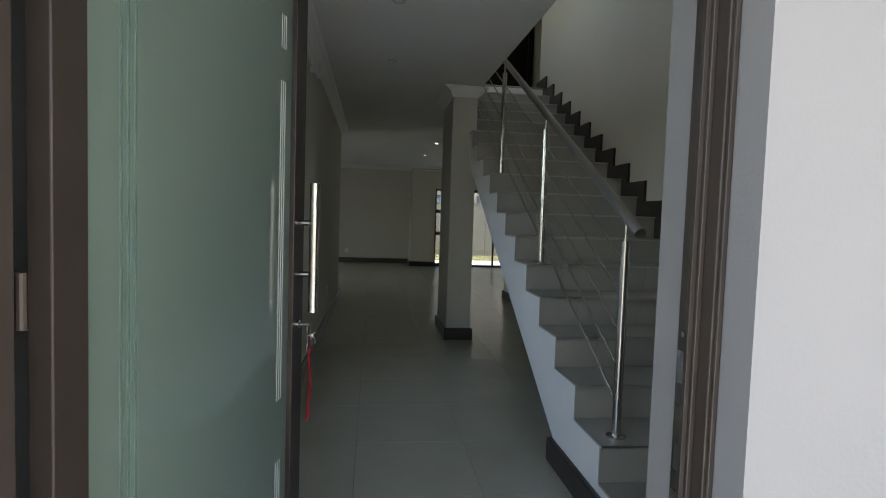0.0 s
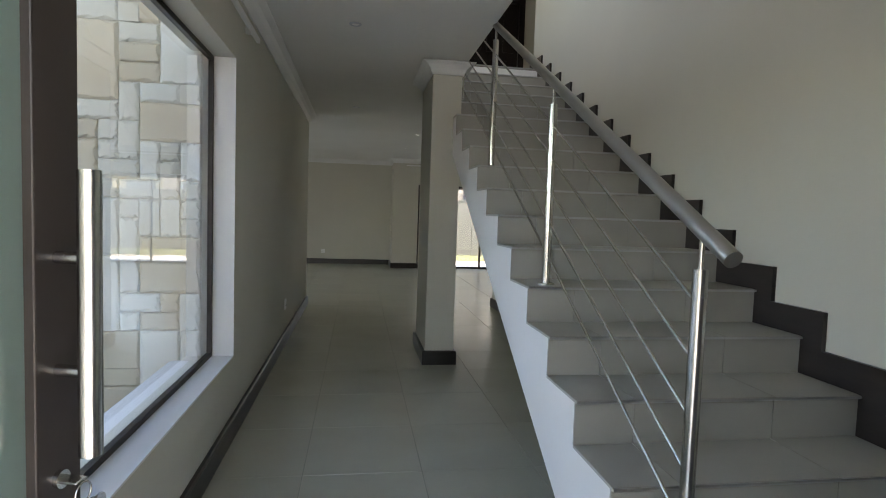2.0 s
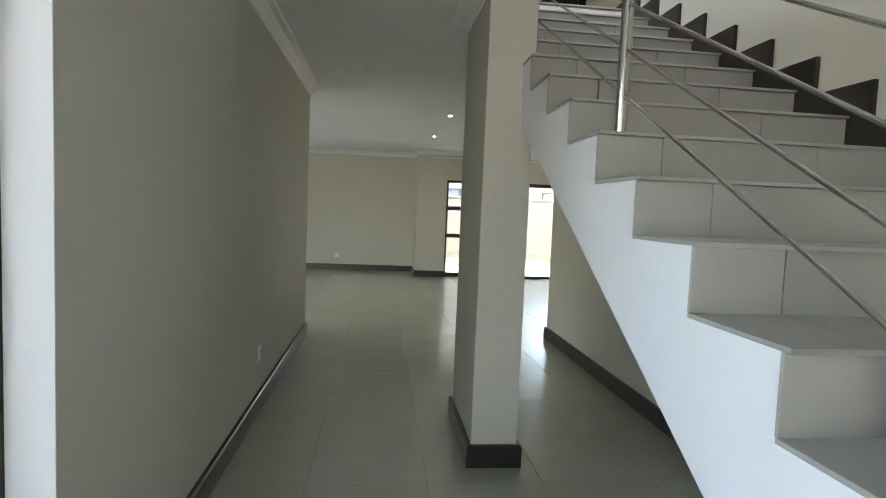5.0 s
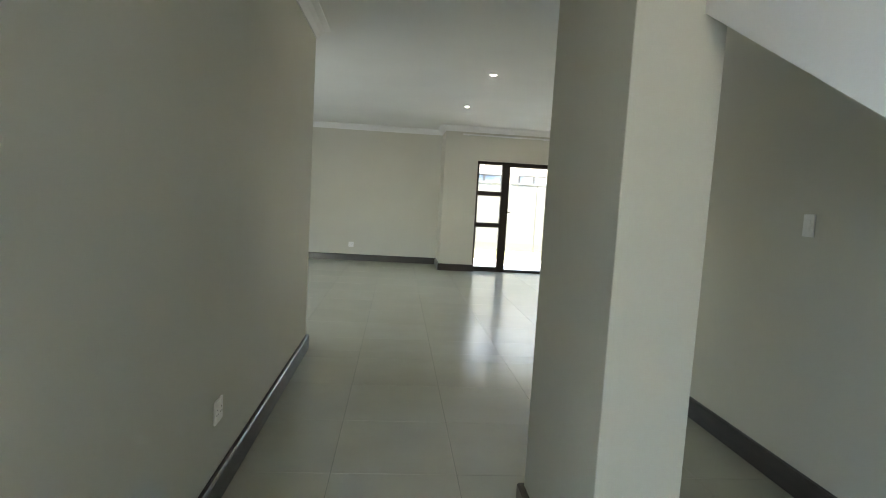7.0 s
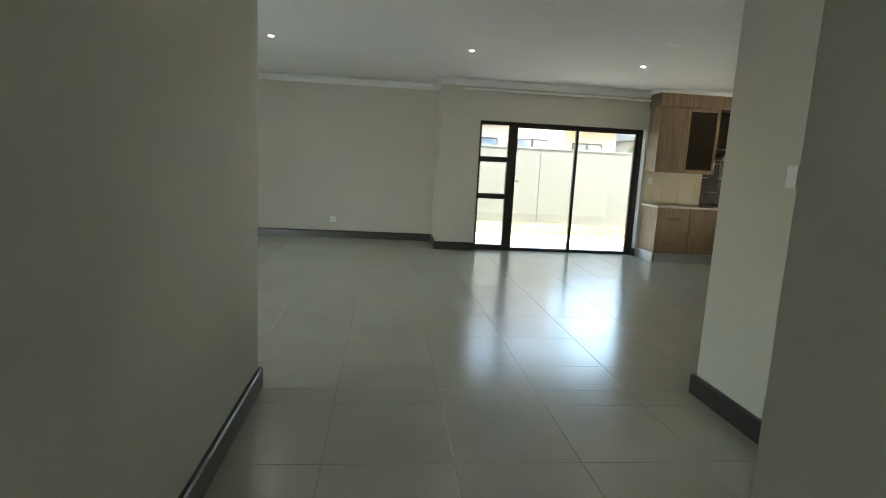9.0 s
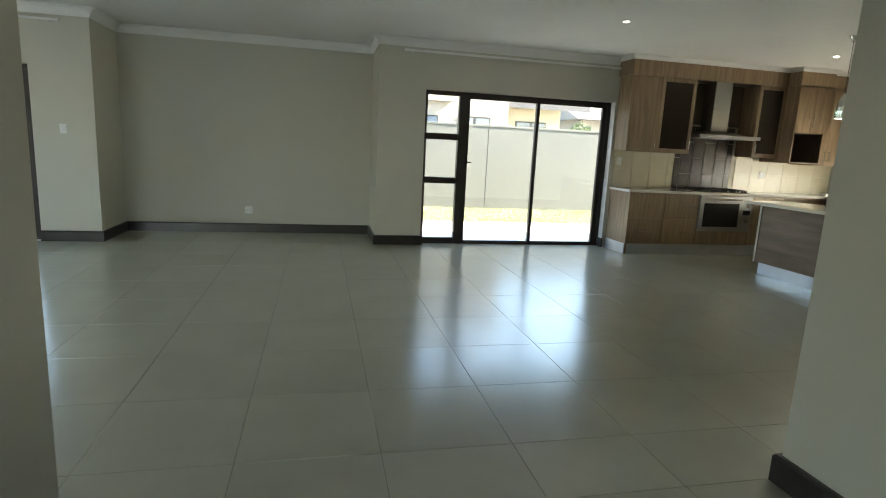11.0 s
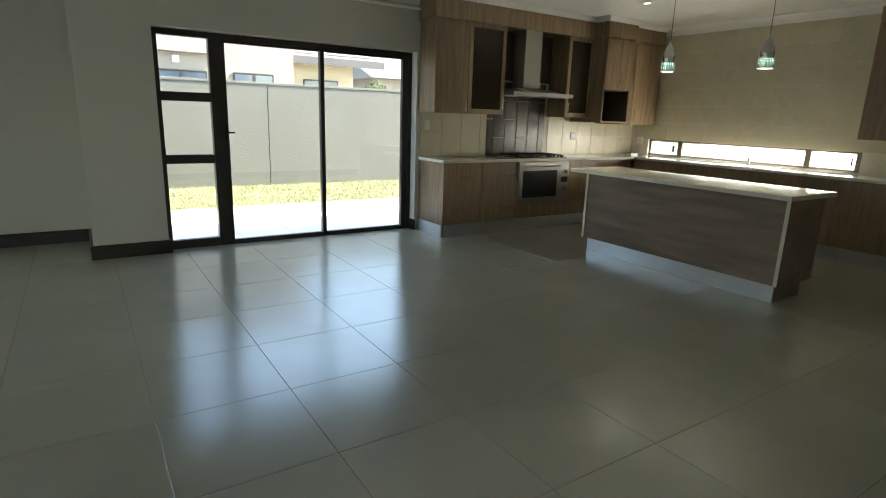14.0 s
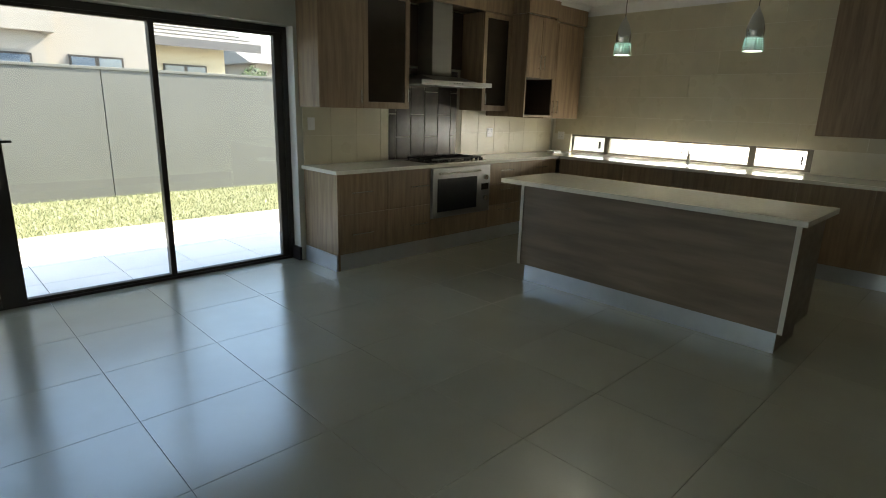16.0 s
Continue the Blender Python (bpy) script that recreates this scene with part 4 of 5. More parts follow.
c = thing("wall_cabinet", (5.6, 15.13, W0), "oak wall cabinet with dark glazed door", "wall cabinet", "kitchen wall cabinets")
part("carcass", B(5.310, 5.865, UF + 0.021, KB - 0.012, W0, W1), OAK, c)
glazed_door(c, 5.310, 5.865, UF, W0, W1, 5.83)
c = thing("wall_cabinet", (7.17, 15.13, W0), "oak wall cabinet with dark glazed door", "wall cabinet", "kitchen wall cabinets")
part("carcass", B(6.93, 7.398, UF + 0.021, KB - 0.012, W0, W1), OAK, c)
glazed_door(c, 6.93, 7.398, UF, W0, W1, 6.965)

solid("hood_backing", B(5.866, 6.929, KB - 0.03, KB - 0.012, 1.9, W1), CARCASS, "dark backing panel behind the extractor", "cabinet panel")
hood = thing("extractor_hood", (6.40, 15.05, 1.70), "stainless steel chimney extractor hood", "extractor")
HY0 = 14.84
bm = B(5.885, 6.91, HY0, KB - 0.012, 1.700, 1.745, 0.003)
part("canopy", bm, SATIN, hood)
pts = [(HY0 + 0.02, 1.745), (KB - 0.03, 1.745), (KB - 0.03, 1.80), (HY0 + 0.26, 1.80)]
part("slope", prism(pts, "x", 6.10, 6.70), SATIN, hood)
part("chimney", B(6.255, 6.535, HY0 + 0.26, KB - 0.031, 1.80, W1 + 0.02, 0.003), SATIN, hood)
for x in (6.33, 6.37, 6.41, 6.45):
    part("button", T((x, HY0, 1.722), (x, HY0 - 0.003, 1.722), 0.006, 10), BLACK, hood)
part("filter", B(5.93, 6.87, HY0 + 0.05, KB - 0.05, 1.696, 1.7005), ALU, hood)
for x in (5.95, 6.78):
    part("lamp", lathe([(0, -0.004), (0.03, -0.004), (0.03, 0.0)], (x + 0.05, HY0 + 0.1, 1.697)), PLASTIC, hood)

MF = 14.77
c = thing("microwave_cabinet", (7.67, 15.0, 1.39), "oak wall cabinet with open microwave niche and two doors", "wall cabinet", "kitchen wall cabinets")
bm = B(7.40, 7.42, MF + 0.0, KB - 0.012, 1.395, 2.52)
box(bm, 7.925, 7.945, MF, KB - 0.012, 1.395, 2.52)
box(bm, 7.42, 7.925, MF, KB - 0.012, 1.395, 1.415)
box(bm, 7.42, 7.925, MF + 0.02, KB - 0.012, 1.84, 2.52)
part("carcass", bm, OAK, c)
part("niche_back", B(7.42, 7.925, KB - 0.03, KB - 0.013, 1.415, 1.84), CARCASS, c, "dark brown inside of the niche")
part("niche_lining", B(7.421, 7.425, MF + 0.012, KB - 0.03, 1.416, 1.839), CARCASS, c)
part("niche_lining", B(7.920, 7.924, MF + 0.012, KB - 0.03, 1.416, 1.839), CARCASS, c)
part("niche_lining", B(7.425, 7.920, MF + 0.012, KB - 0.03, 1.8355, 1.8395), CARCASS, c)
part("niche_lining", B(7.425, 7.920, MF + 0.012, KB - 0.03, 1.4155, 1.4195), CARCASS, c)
door_pair(c, [(7.40, 7.672), (7.672, 7.945)], MF, 1.845, 2.50, OAK, (1.93, 2.09), [7.635, 7.71])
c = thing("corner_wall_cabinet", (8.3, 15.05, 1.37), "oak wall cabinet with two tall doors in the corner", "wall cabinet", "kitchen wall cabinets")
part("carcass", B(7.946, 8.72, 14.91, KB - 0.012, 1.38, 2.52), OAK, c)
door_pair(c, [(7.946, 8.16), (8.16, 8.72)], 14.89, 1.38, 2.50, OAK, (1.44, 1.60), [8.12, 8.20])
fascia = thing("cabinet_fascia", (6.5, 14.95, W1), "oak laminate fascia between wall cabinets and ceiling", "fascia")
part("board", B(4.838, 7.38, UF - 0.022, UF - 0.001, W1 + 0.001, CEIL - 0.055, 0.002), OAK, fascia)
part("board", B(4.816, 4.838, UF - 0.022, KB - 0.001, W1 + 0.001, CEIL - 0.055, 0.002), OAK, fascia)
part("board", B(7.378, 7.965, MF - 0.022, MF - 0.001, 2.521, CEIL - 0.05, 0.002), OAK, fascia)
part("board", B(7.378, 7.398, MF - 0.001, UF, 2.521, CEIL - 0.05, 0.002), OAK, fascia)
part("board", B(7.967, 8.74, 14.868, 14.889, 2.521, CEIL - 0.055, 0.002), OAK, fascia)
part("top", B(4.84, 8.72, UF, KB - 0.002, 2.522, 2.54), OAK, fascia)
structure("cornice_cabinets", sweep([(8.74, 14.868), (7.966, 14.868), (7.966, MF - 0.022), (7.378, MF - 0.022), (7.378, UF - 0.022), (4.816, UF - 0.022), (4.816, KB)],
                                    [(d * 0.55, CEIL - (CEIL - z) * 0.55) for d, z in cove]), CORNICE, "white coved cornice above the cabinets", "cornice")

# wall tiling
def tile_mesh(name, w, h, material, d=0.008, axis="y"):
    bm = bmesh.new()
    if axis == "y":
        box(bm, 0, w, -d, 0, 0, h, 0.001)
    else:
        box(bm, -d, 0, 0, w, 0, h, 0.001)
    me = bpy.data.meshes.new(name)
    bm.to_mesh(me)
    bm.free()
    me.materials.append(material)
    return me


splash = structure("splashback", B(4.872, 8.79, KB - 0.004, KB - 0.0005, 0.9, CEIL - 0.2), WALL_GROUT, "cream tiled splashback behind the worktop", "tiling")
me = tile_mesh("wall_tile", 0.298, 0.268, WALL_TILE)
for r in range(2):
    for i in range(14):
        x = 4.874 + i * 0.3
        if 5.6 < x < 6.85 or x + 0.3 > 8.79:
            continue
        piece("wall_tile", me, (x, KB - 0.0035, 0.921 + r * 0.27), splash)
me = tile_mesh("wall_tile", 0.10, 0.538, WALL_TILE)
piece("wall_tile", me, (5.775, KB - 0.0035, 0.921), splash)
panel = structure("tile_panel", B(5.876, 6.885, KB - 0.012, KB - 0.0045, 0.921, 1.93), WALL_GROUT, "brown glazed tile panel behind the hob", "tiling")
cw = 1.009 / 5
for i in range(6):
    x0, x1 = max(5.876, 5.876 + (i - 0.5) * cw), min(6.885, 5.876 + (i + 0.5) * cw)
    z = 0.923
    for h in ((0.48, 0.48) if i % 2 == 0 else (0.24, 0.48, 0.24)):
        me = tile_mesh("panel_tile", x1 - x0 - 0.007, h - 0.007, DARK_TILE, 0.006)
        piece("panel_tile", me, (x0 + 0.003, KB - 0.0115, z), panel)
        z += h
settle(mark, (0.175, -0.03, 0))
bm = B(5.012, 8.36, KF - 0.058, BACK - 0.012, KT - 0.034, KT, 0.003)
box(bm, 8.36, EAST - 0.012, 10.2, BACK - 0.012, KT - 0.034, KT, 0.003)
solid("worktop", bm, STONE_TOP, "glossy cream engineered stone worktop", "worktop")


# east run under the strip window
EF = 8.39
ys = [10.25, 10.85, 11.45, 12.05, 12.65, 13.25, 13.85, 14.74]
for a, b in zip(ys, ys[1:]):
    c = thing("base_cabinet", (8.65, (a + b) / 2, 0), "oak laminate base cabinet under the strip window", "cabinet", "kitchen base cabinets")
    part("carcass", B(EF + 0.02, EAST - 0.012, a, b, 0.15, 0.884), OAK, c)
    part("door", B(EF, EF + 0.019, a + 0.002, b - 0.002, 0.152, 0.882, 0.0015), OAK, c)
solid("plinth", B(EF + 0.03, EF + 0.044, 10.25, 14.74, 0.0, 0.148), ALU, "brushed aluminium plinth under the window run", "plinth")
c = thing("end_wall_cabinet", (8.75, 11.2, 1.31), "oak laminate wall cabinet beside the strip window", "wall cabinet", "kitchen wall cabinets")
part("carcass", B(8.64, EAST - 0.012, 10.3, 12.05, 1.315, 2.52), OAK, c)
for a, b in ((10.3, 10.87), (10.87, 11.43), (11.43, 12.05)):
    part("door", B(8.62, 8.639, a + 0.002, b - 0.002, 1.315, 2.52, 0.0015), OAK, c)
part("fascia", B(8.61, EAST - 0.012, 10.3, 12.05, 2.521, CEIL - 0.1, 0.002), OAK, c)

structure("window_sill", B(EAST - 0.011, EAST + 0.228, 12.118, 15.012, 0.9305, 0.9345), STONE_TOP, "polished cream stone sill of the strip window", "sill")
kw = thing("window_3", (EAST + 0.1, 13.6, 0.93), "low strip window with dark bronze frames and bright obscured glass", "window", kind="structure")
wx0, wx1 = EAST + 0.03, EAST + 0.09
bm = B(wx0, wx1, 12.115, 15.015, 0.935, 0.955)
box(bm, wx0, wx1, 12.115, 15.015, 1.140, 1.165)
for y0, y1 in ((12.115, 12.18), (12.665, 12.735), (14.44, 14.51), (15.05, 15.015)):
    box(bm, wx0, wx1, y0, y1, 0.955, 1.140)
part("window_frame", bm, LIT_BRONZE, kw)
for y0, y1 in ((12.18, 12.665), (12.735, 14.44), (14.51, 15.05)):
    p = part("pane", B(wx0 + 0.027, wx0 + 0.033, y0, y1, 0.955, 1.140), MILK, kw)
    p.visible_shadow = False
for y in (12.20, 14.56):
    part("stay_handle", B(wx0 - 0.03, wx0, y, y + 0.018, 1.0, 1.09, 0.003), BLACK, kw)

tap = thing("kitchen_tap", (8.80, 13.28, KT), "chrome kitchen mixer tap with curved spout", "tap")
part("body", T((8.80, 13.28, KT), (8.80, 13.28, KT + 0.11), 0.019, 16), STEEL, tap, smooth=True)
sp_pts = [(8.80 - 0.11 * (1 - math.cos(a)) , KT + 0.11 + 0.09 * math.sin(a)) for a in [i * math.pi / 10 for i in range(0, 10)]]
bm = bmesh.new()
for (xa, za), (xb, zb) in zip(sp_pts, sp_pts[1:]):
    tube(bm, (xa, 13.28, za), (xb, 13.28, zb), 0.011, 12)
part("spout", bm, STEEL, tap, smooth=True)
part("lever", T((8.80, 13.28, KT + 0.10), (8.83, 13.22, KT + 0.17), 0.007, 10), STEEL, tap, smooth=True)
sink = thing("sink", (8.6, 13.1, KT), "stainless steel kitchen sink set in the worktop", "sink")
part("rim", B(8.42, 8.76, 12.85, 13.5, KT, KT + 0.004, 0.001), STEEL, sink)
part("bowl", B(8.45, 8.73, 12.88, 13.47, KT + 0.0041, KT + 0.005), ALU, sink)
box_ob = thing("small_box", (8.72, 15.05, KT), "small white plastic box standing on the worktop", "box")
part("body", B(8.62, 8.78, 15.0, 15.12, KT, KT + 0.03, 0.004), PLASTIC, box_ob)

# island
isl = thing("kitchen_island", (6.3, 12.55, 0), "kitchen island with brown woodgrain panels and aluminium plinth", "kitchen island")
IX0, IX1, IY0, IY1 = 6.145, 6.70, 11.456, 13.577
part("front_panel", B(IX0, IX0 + 0.02, IY0 + 0.032, IY1 - 0.032, 0.155, 0.868, 0.001), OAK_DARK, isl)
for y0, y1 in ((IY0, IY0 + 0.03), (IY1 - 0.03, IY1)):
    g = part("gable", B(IX0 - 0.008, IX1 + 0.008, y0, y1, 0.155, 0.868, 0.001), OAK_DARK, isl)
    part("edging", B(IX0 - 0.011, IX0 - 0.0085, y0, y1, 0.155, 0.868), LIGHT_EDGE, g, "pale edging strip")
part("body", B(IX0 + 0.021, IX1, IY0 + 0.031, IY1 - 0.031, 0.155, 0.866), OAK_DARK, isl)
part("plinth", B(IX0 + 0.045, IX0 + 0.06, IY0 + 0.045, IY1 - 0.045, 0.0, 0.153), ALU, isl, "brushed aluminium plinth")
part("plinth", B(IX0 + 0.061, IX1 - 0.06, IY0 + 0.047, IY0 + 0.06, 0.0, 0.153), OAK_DARK, isl)
part("plinth", B(IX0 + 0.061, IX1 - 0.06, IY1 - 0.06, IY1 - 0.047, 0.0, 0.153), OAK_DARK, isl)
for y in (11.50, 12.15, 12.85):
    part("door", B(IX1 + 0.001, IX1 + 0.02, y, y + 0.62, 0.155, 0.866, 0.001), OAK_DARK, isl)
solid("island_worktop", B(6.02, 6.78, 11.405, 13.715, 0.870, 0.908, 0.003), STONE_TOP, "glossy cream engineered stone top on the island", "worktop")

# pendants
def pendant(x, y, z):
    p = thing("pendant_lamp", (x, y, z), "chrome bullet pendant lamp with glowing perforated band", "pendant lamp", "pendants over the island")
    body = [(0.050, 0.085), (0.054, 0.11), (0.055, 0.135), (0.050, 0.16), (0.040, 0.195), (0.028, 0.225), (0.016, 0.245), (0.008, 0.262), (0.004, 0.275), (0.0, 0.275)]
    part("shade", lathe(body, (x, y, z), 32), STEEL, p, smooth=True)
    band = part("band", lathe([(0.062, 0.0), (0.064, 0.004), (0.056, 0.085), (0.050, 0.086)], (x, y, z), 32), STEEL, p, "perforated steel band", smooth=True)
    for row in range(6):
        hb = bmesh.new()
        zz = 0.012 + row * 0.0125
        rr = 0.0632 - 0.0075 * zz / 0.085
        for i in range(18):
            a = 2 * math.pi * i / 18
            d = Vector((math.cos(a), math.sin(a), 0))
            tube(hb, Vector((x, y, z + zz)) + d * (rr - 0.003), Vector((x, y, z + zz)) + d * (rr + 0.0006), 0.0035, 8)
        part("hole", hb, PERF_GLOW, band, "row of glowing round holes")
    part("bulb", lathe([(0.0, 0.012), (0.048, 0.012), (0.048, 0.02), (0.0, 0.02)], (x, y, z), 24), BULB_GLOW, p, "lit lamp")
    part("cord", T((x, y, z + 0.27), (x, y, CEIL - 0.03), 0.0028, 8), BLACK, p)
    part("canopy", lathe([(0.0, -0.065), (0.010, -0.062), (0.022, -0.04), (0.045, -0.012), (0.050, 0.0)], (x, y, CEIL), 24), STEEL, p, smooth=True)


pendant(6.329, 12.865, 1.900)
pendant(6.441, 11.995, 1.896)

etile = structure("kitchen_tiling", wall("x", EAST - 0.004, EAST - 0.0005, 10.2, BACK - 0.012, 0.921, CEIL - 0.08, [(12.115, 15.015, 0.91, 1.165)]), WALL_GROUT,
                  "cream tiles covering the kitchen window wall", "tiling")
me = tile_mesh("wall_tile", 0.5965, 0.2465, WALL_TILE, axis="x")
for r in range(6):
    for i in range(9):
        y = 15.28 - 0.6 * (i + 1) + (0.3 if r % 2 else 0.0)
        if y + 0.6 > BACK - 0.012 or y < 10.2:
            continue
        piece("wall_tile", me, (EAST - 0.0035, y, 1.167 + r * 0.25), etile)

# ---------------------------------------------------------------- garden
patio = structure("pavement_patio", B(-7, 14, BACK + 0.25, 17.13, -0.2, -0.045), GROUT, "pale tiled patio outside the sliding door", "pavement")
bm = bmesh.new()
box(bm, 0, 0.594, 0, 0.594, 0, 0.02, 0.002)
ptile = bpy.data.meshes.new("patio_tile")
bm.to_mesh(ptile)
bm.free()
ptile.materials.append(CONCRETE)
for i in range(17):
    for j in range(3):
        piece("patio_tile", ptile, (-1.2 + i * 0.6, BACK + 0.253 + 0.6 * j - 0.12, -0.046), patio)
bm = bmesh.new()
box(bm, -7, 14, 17.13, 18.03, -0.2, -0.05)
pav = structure("pavement_edge", bm, EARTH, "band of pale brown brick pavers along the lawn", "pavement")
bm = bmesh.new()
box(bm, 0, 0.205, 0, 0.1, 0, 0.035, 0.004)
brick = bpy.data.meshes.new("paver")
bm.to_mesh(brick)
bm.free()
brick.materials.append(PAVER)
for i in range(38):
    for j in range(7):
        piece("paver", brick, (1.0 + i * 0.212 + (0.106 if j % 2 else 0), 17.135 + 0.125 * j, -0.056), pav)
structure("lawn_bed", B(-12, 22, 18.03, 20.45, -0.2, -0.03), SOIL, "soil under the lawn", "ground")
g_rng = np.random.default_rng(3)
n = 26000
gx, gy = g_rng.uniform(-1.5, 11.5, n), g_rng.uniform(17.99, 20.43, n)
ga, gh = g_rng.uniform(0, 6.28, n), g_rng.uniform(0.02, 0.06, n)
lean = g_rng.normal(0, 0.03, (n, 2))
vs = np.zeros((n, 3, 3))
vs[:, 0] = np.stack([gx - 0.006 * np.cos(ga), gy - 0.006 * np.sin(ga), np.full(n, -0.031)], 1)
vs[:, 1] = np.stack([gx + 0.006 * np.cos(ga), gy + 0.006 * np.sin(ga), np.full(n, -0.031)], 1)
vs[:, 2] = np.stack([gx + lean[:, 0], gy + lean[:, 1], -0.031 + gh], 1)
me = bpy.data.meshes.new("grass")
me.from_pydata(vs.reshape(-1, 3).tolist(), [], np.arange(3 * n).reshape(-1, 3).tolist())
me.materials.append(GRASS)
tagged(new("grass", me), "short sunlit lawn grass", "grass", kind="stuff")

bwall = thing("boundary_wall", (4, 20.1, 0), "grey-green painted boundary wall with vertical joints", "boundary wall")
xs = [-14, -8, -1.5, 4.63, 10.7, 17, 24]
for a, b in zip(xs, xs[1:]):
    part("panel", B(a + 0.007, b - 0.007, 20.42, 20.62, -0.2, 1.88, 0.004), GREY_PAINT, bwall)
part("core", B(-14, 24, 20.45, 20.59, -0.2, 1.875), MORTAR, bwall)
part("coping", B(-14, 24, 20.405, 20.635, 1.88, 1.925, 0.006), GREY_PAINT, bwall)


def far_window(parent, x0, x1, y, z0, z1, n=2):
    w = part("window", B(x0, x1, y - 0.05, y + 0.02, z0, z1), BRONZE, parent)
    s = (x1 - x0) / n
    for i in range(n):
        part("pane", B(x0 + i * s + 0.05, x0 + (i + 1) * s - 0.05, y - 0.06, y - 0.045, z0 + 0.05, z1 - 0.05), FAR_GLASS, w)


nh = thing("neighbour_house", (3, 29, 0), "flat-roofed plastered neighbouring house behind the wall", "house", "neighbouring houses")
part("wall", B(-6, 7.66, 28, 36, -0.2, 5.6), HOUSE_PAINT, nh)
part("wall", B(-6.5, 5.2, 27.6, 28, -0.2, 2.955), HOUSE_PAINT, nh)
part("roof_band", B(-6.7, 5.4, 27.35, 28, 2.956, 3.6), HOUSE_PAINT, nh)
part("wall_lamp", B(3.98, 4.16, 27.5, 27.6, 2.66, 2.85, 0.01), PLASTIC, nh, "white outdoor wall lamp")
part("roof", B(-6.8, 8.4, 27.5, 36.3, 5.6, 5.85), ROOF_TILE, nh)
far_window(nh, 5.73, 6.98, 28, 1.3, 2.51)
far_window(nh, 3.45, 4.9, 27.6, 1.3, 2.46)
far_window(nh, 0.4, 2.0, 27.6, 1.3, 2.46)
nh = thing("neighbour_house", (10, 31, 0), "yellow plastered house with grey tiled hipped roof", "house", "neighbouring houses")
part("wall", B(7.67, 10.2, 29, 37, -0.2, 3.15), HOUSE_PAINT2, nh)
rf = bmesh.new()
e = [rf.verts.new(p) for p in ((7.4, 28.3, 3.18), (11.1, 28.3, 3.18), (11.1, 38, 3.18), (7.4, 38, 3.18))]
r = [rf.verts.new(p) for p in ((9.25, 30.9, 4.35), (9.25, 35.5, 4.35))]
for f in ((e[0], e[1], r[0]), (e[1], e[2], r[1], r[0]), (e[2], e[3], r[1]), (e[3], e[0], r[0], r[1]), (e[3], e[2], e[1], e[0])):
    rf.faces.new(f)
roof2 = part("roof", rf, ROOF_TILE, nh, "grey tiled hipped roof")
part("fascia", B(7.67, 11.1, 28.24, 28.31, 2.96, 3.2), FASCIA, roof2, "dark grey fascia board")
for i in range(9):
    f = i / 9
    part("tile_course", B(7.4 + 1.85 * f, 11.1 - 1.85 * f, 28.29 + 2.6 * f, 28.59 + 2.6 * f, 3.19 + 1.17 * f, 3.215 + 1.17 * f), ROOF_TILE, roof2)
far_window(nh, 8.32, 9.6, 29, 1.25, 2.5)
nh = thing("neighbour_house", (19, 40, 0), "distant plastered house with tiled roof", "house", "neighbouring houses")
part("wall", B(16.6, 26, 40, 48, -0.2, 3.4), HOUSE_PAINT, nh)
rf = prism([(39.2, 3.4), (48.8, 3.4), (44, 5.1)], "x", 15.9, 26.8)
part("roof", rf, ROOF_TILE, nh)
far_window(nh, 17.2, 18.4, 40, 1.2, 2.3)
far_window(nh, 20.2, 21.4, 40, 1.2, 2.3)

t_rng = random.Random(11)


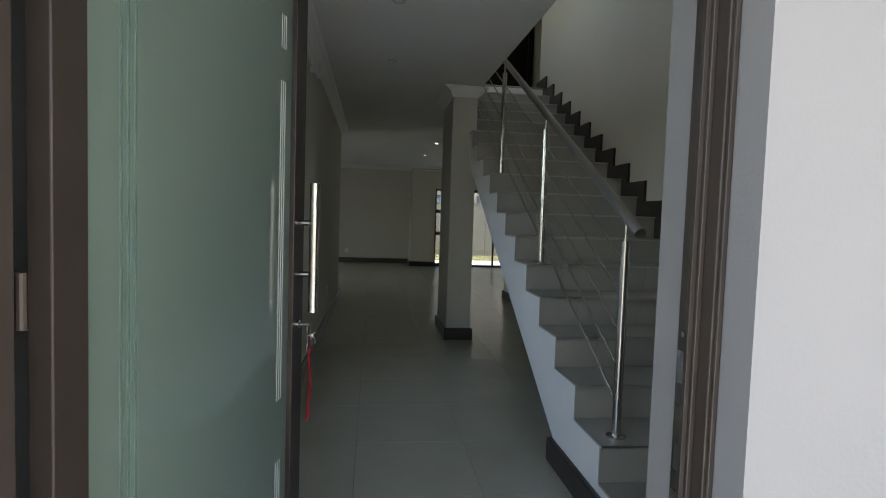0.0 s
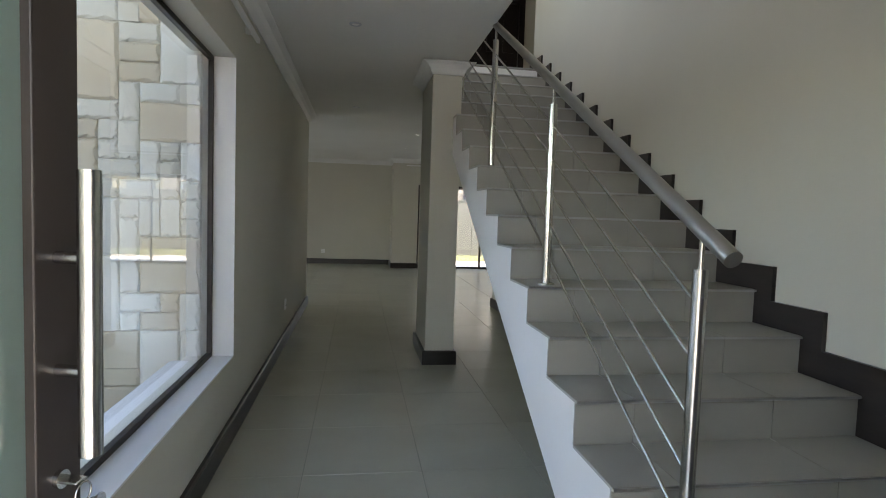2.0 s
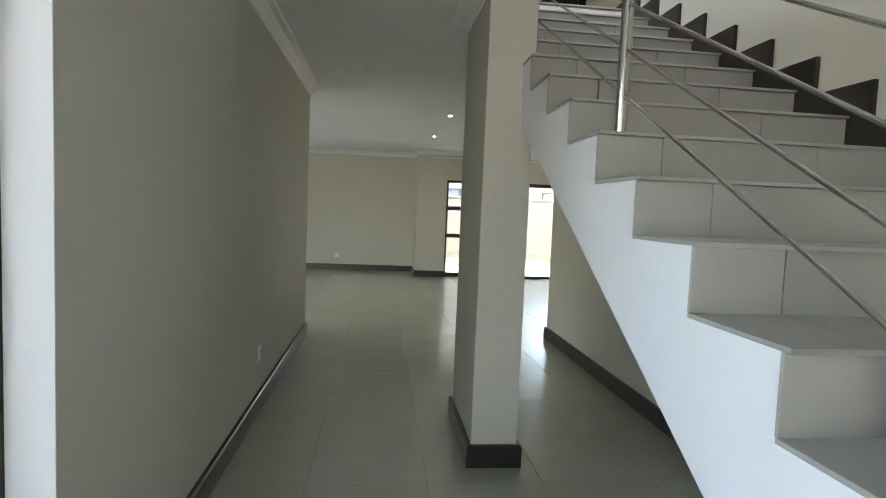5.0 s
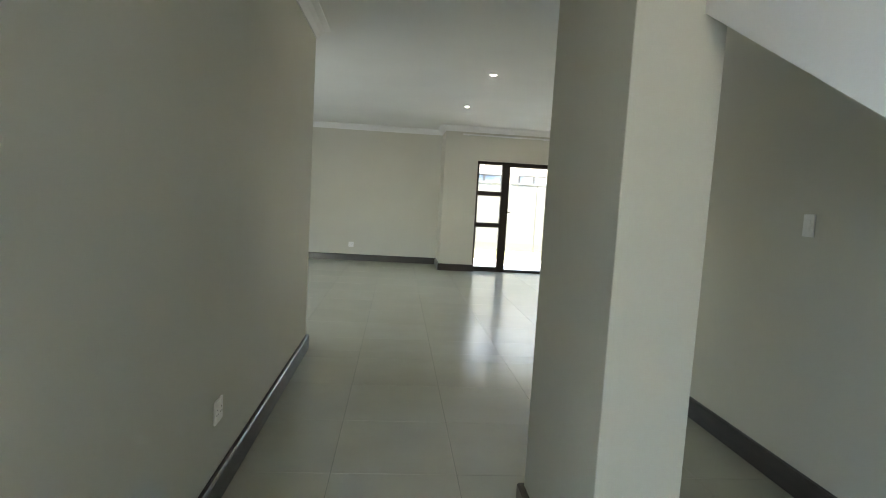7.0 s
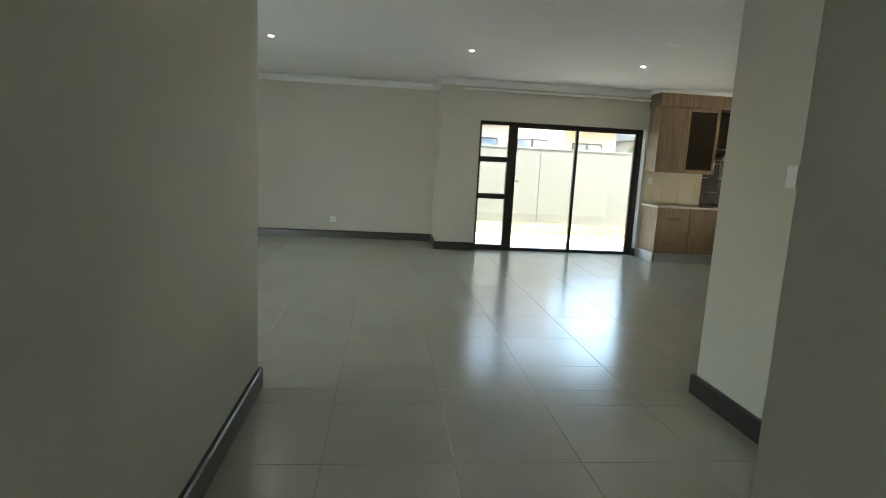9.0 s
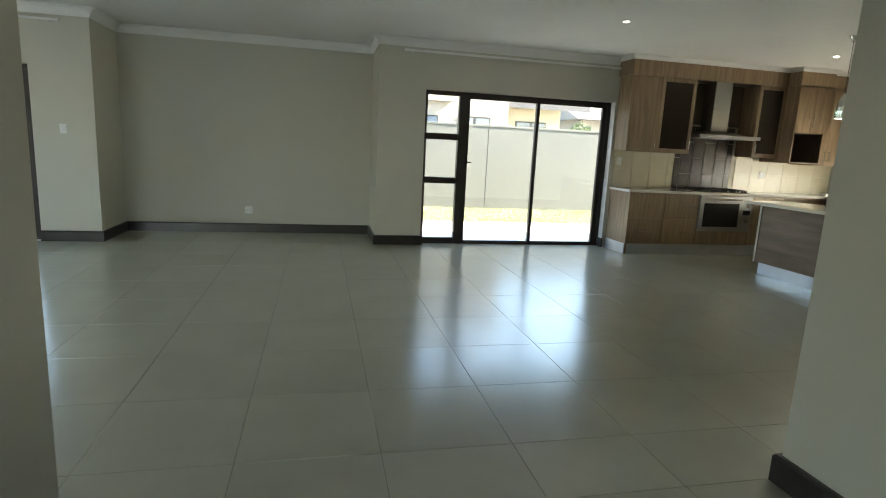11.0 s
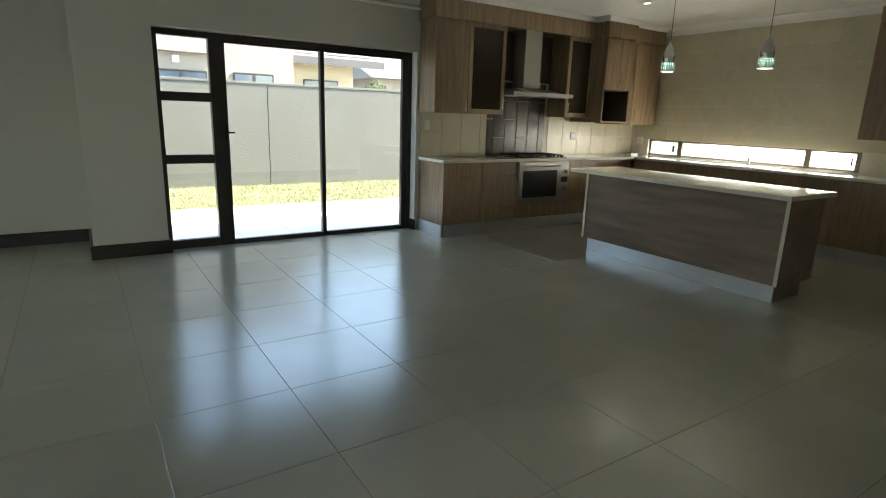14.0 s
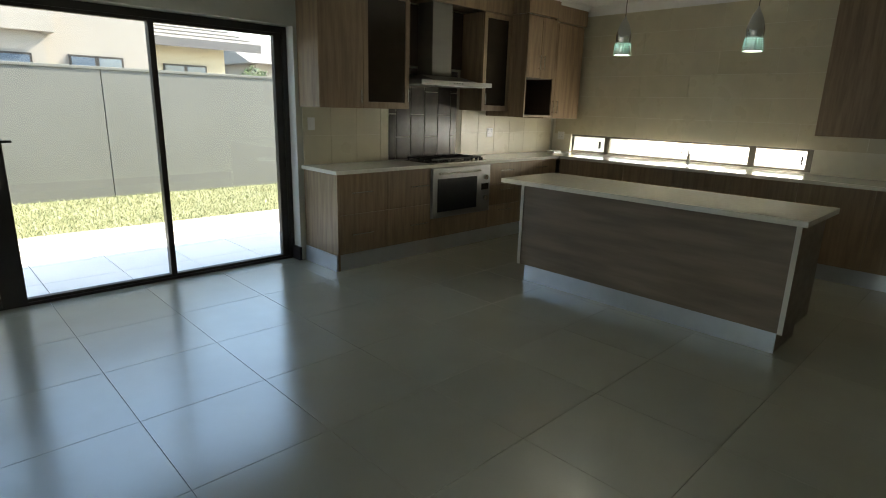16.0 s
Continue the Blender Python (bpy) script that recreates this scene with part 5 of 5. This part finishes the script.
def tree(x, y, h, r):
    t = thing("tree", (x, y, -0.2), "leafy green garden tree seen above the wall", "tree", "garden trees")
    tr = bmesh.new()
    tube(tr, (x, y, -0.2), (x + 0.1, y, h * 0.55), 0.13, 10, 0.07)
    for i in range(6):
        a = i * 1.05
        tube(tr, (x + 0.08, y, h * (0.35 + 0.04 * i)), (x + r * 0.6 * math.cos(a), y + r * 0.6 * math.sin(a), h * (0.62 + 0.05 * i)), 0.05, 8, 0.02)
    part("trunk", tr, BARK, t)
    verts, faces = [], []
    for i in range(1800):
        d = Vector((t_rng.gauss(0, 1), t_rng.gauss(0, 1), t_rng.gauss(0, 0.8)))
        d = d.normalized() * r * (0.35 + 0.65 * t_rng.random() ** 0.5) * (1 + 0.3 * noise.noise(d.normalized() * 2.5))
        c = Vector((x, y, h * 0.72)) + d
        u = Vector((t_rng.uniform(-1, 1), t_rng.uniform(-1, 1), t_rng.uniform(-1, 1))).normalized() * 0.09
        v = u.orthogonal().normalized() * 0.045
        k = len(verts)
        verts += [c - u, c + v, c + u, c - v]
        faces.append((k, k + 1, k + 2, k + 3))
    me = bpy.data.meshes.new("crown")
    me.from_pydata([tuple(v) for v in verts], [], faces)
    me.materials.append(LEAF)
    c = new("crown", me)
    c.parent = t
    c.matrix_parent_inverse = t.matrix_world.inverted()


tree(14.6, 36, 3.0, 0.8)
tree(13.2, 44, 3.6, 1.2)
structure("backdrop", B(-90, 140, 118, 119, -0.3, 5.0), LEAF, "distant dark green tree line", "backdrop")

# ---------------------------------------------------------------- floor tiles
TX, TS = 0.635, 0.6535


def tile_block(w, h):
    bm = bmesh.new()
    box(bm, 0, w, 0, h, -0.008, 0.0, 0.0012)
    me = bpy.data.meshes.new("floor_tile")
    bm.to_mesh(me)
    bm.free()
    me.materials.append(FLOOR_TILE)
    return me


full = tile_block(TX - 0.0024, TS - 0.0024)
cache = {}


def lay(x0, x1, y0, y1, ox, oy):
    i0, i1 = math.floor((x0 - ox) / TX), math.ceil((x1 - ox) / TX)
    j0, j1 = math.floor((y0 - oy) / TS), math.ceil((y1 - oy) / TS)
    for i in range(i0, i1):
        for j in range(j0, j1):
            a, b = max(x0, ox + i * TX), min(x1, ox + (i + 1) * TX)
            c, d = max(y0, oy + j * TS), min(y1, oy + (j + 1) * TS)
            if b - a < 0.02 or d - c < 0.02:
                continue
            w, h = b - a - 0.0024, d - c - 0.0024
            if abs(w - TX + 0.0024) < 1e-4 and abs(h - TS + 0.0024) < 1e-4:
                m = full
            else:
                key = (round(w, 3), round(h, 3))
                m = cache.setdefault(key, None) or tile_block(w, h)
                cache[key] = m
            piece("floor_tile", m, (a, c, 0.0), floor_base)


OX, OY = 1.68, 11.335
lay(LW - 0.05, RW, 1.0, WEND, OX, OY)
lay(WEST, EAST, WEND, BACK, OX, OY)
lay(-1.885, 1.525, BACK, RECESS, OX, OY)
lay(2.165, 4.985, BACK, BACK + 0.12, OX, OY)
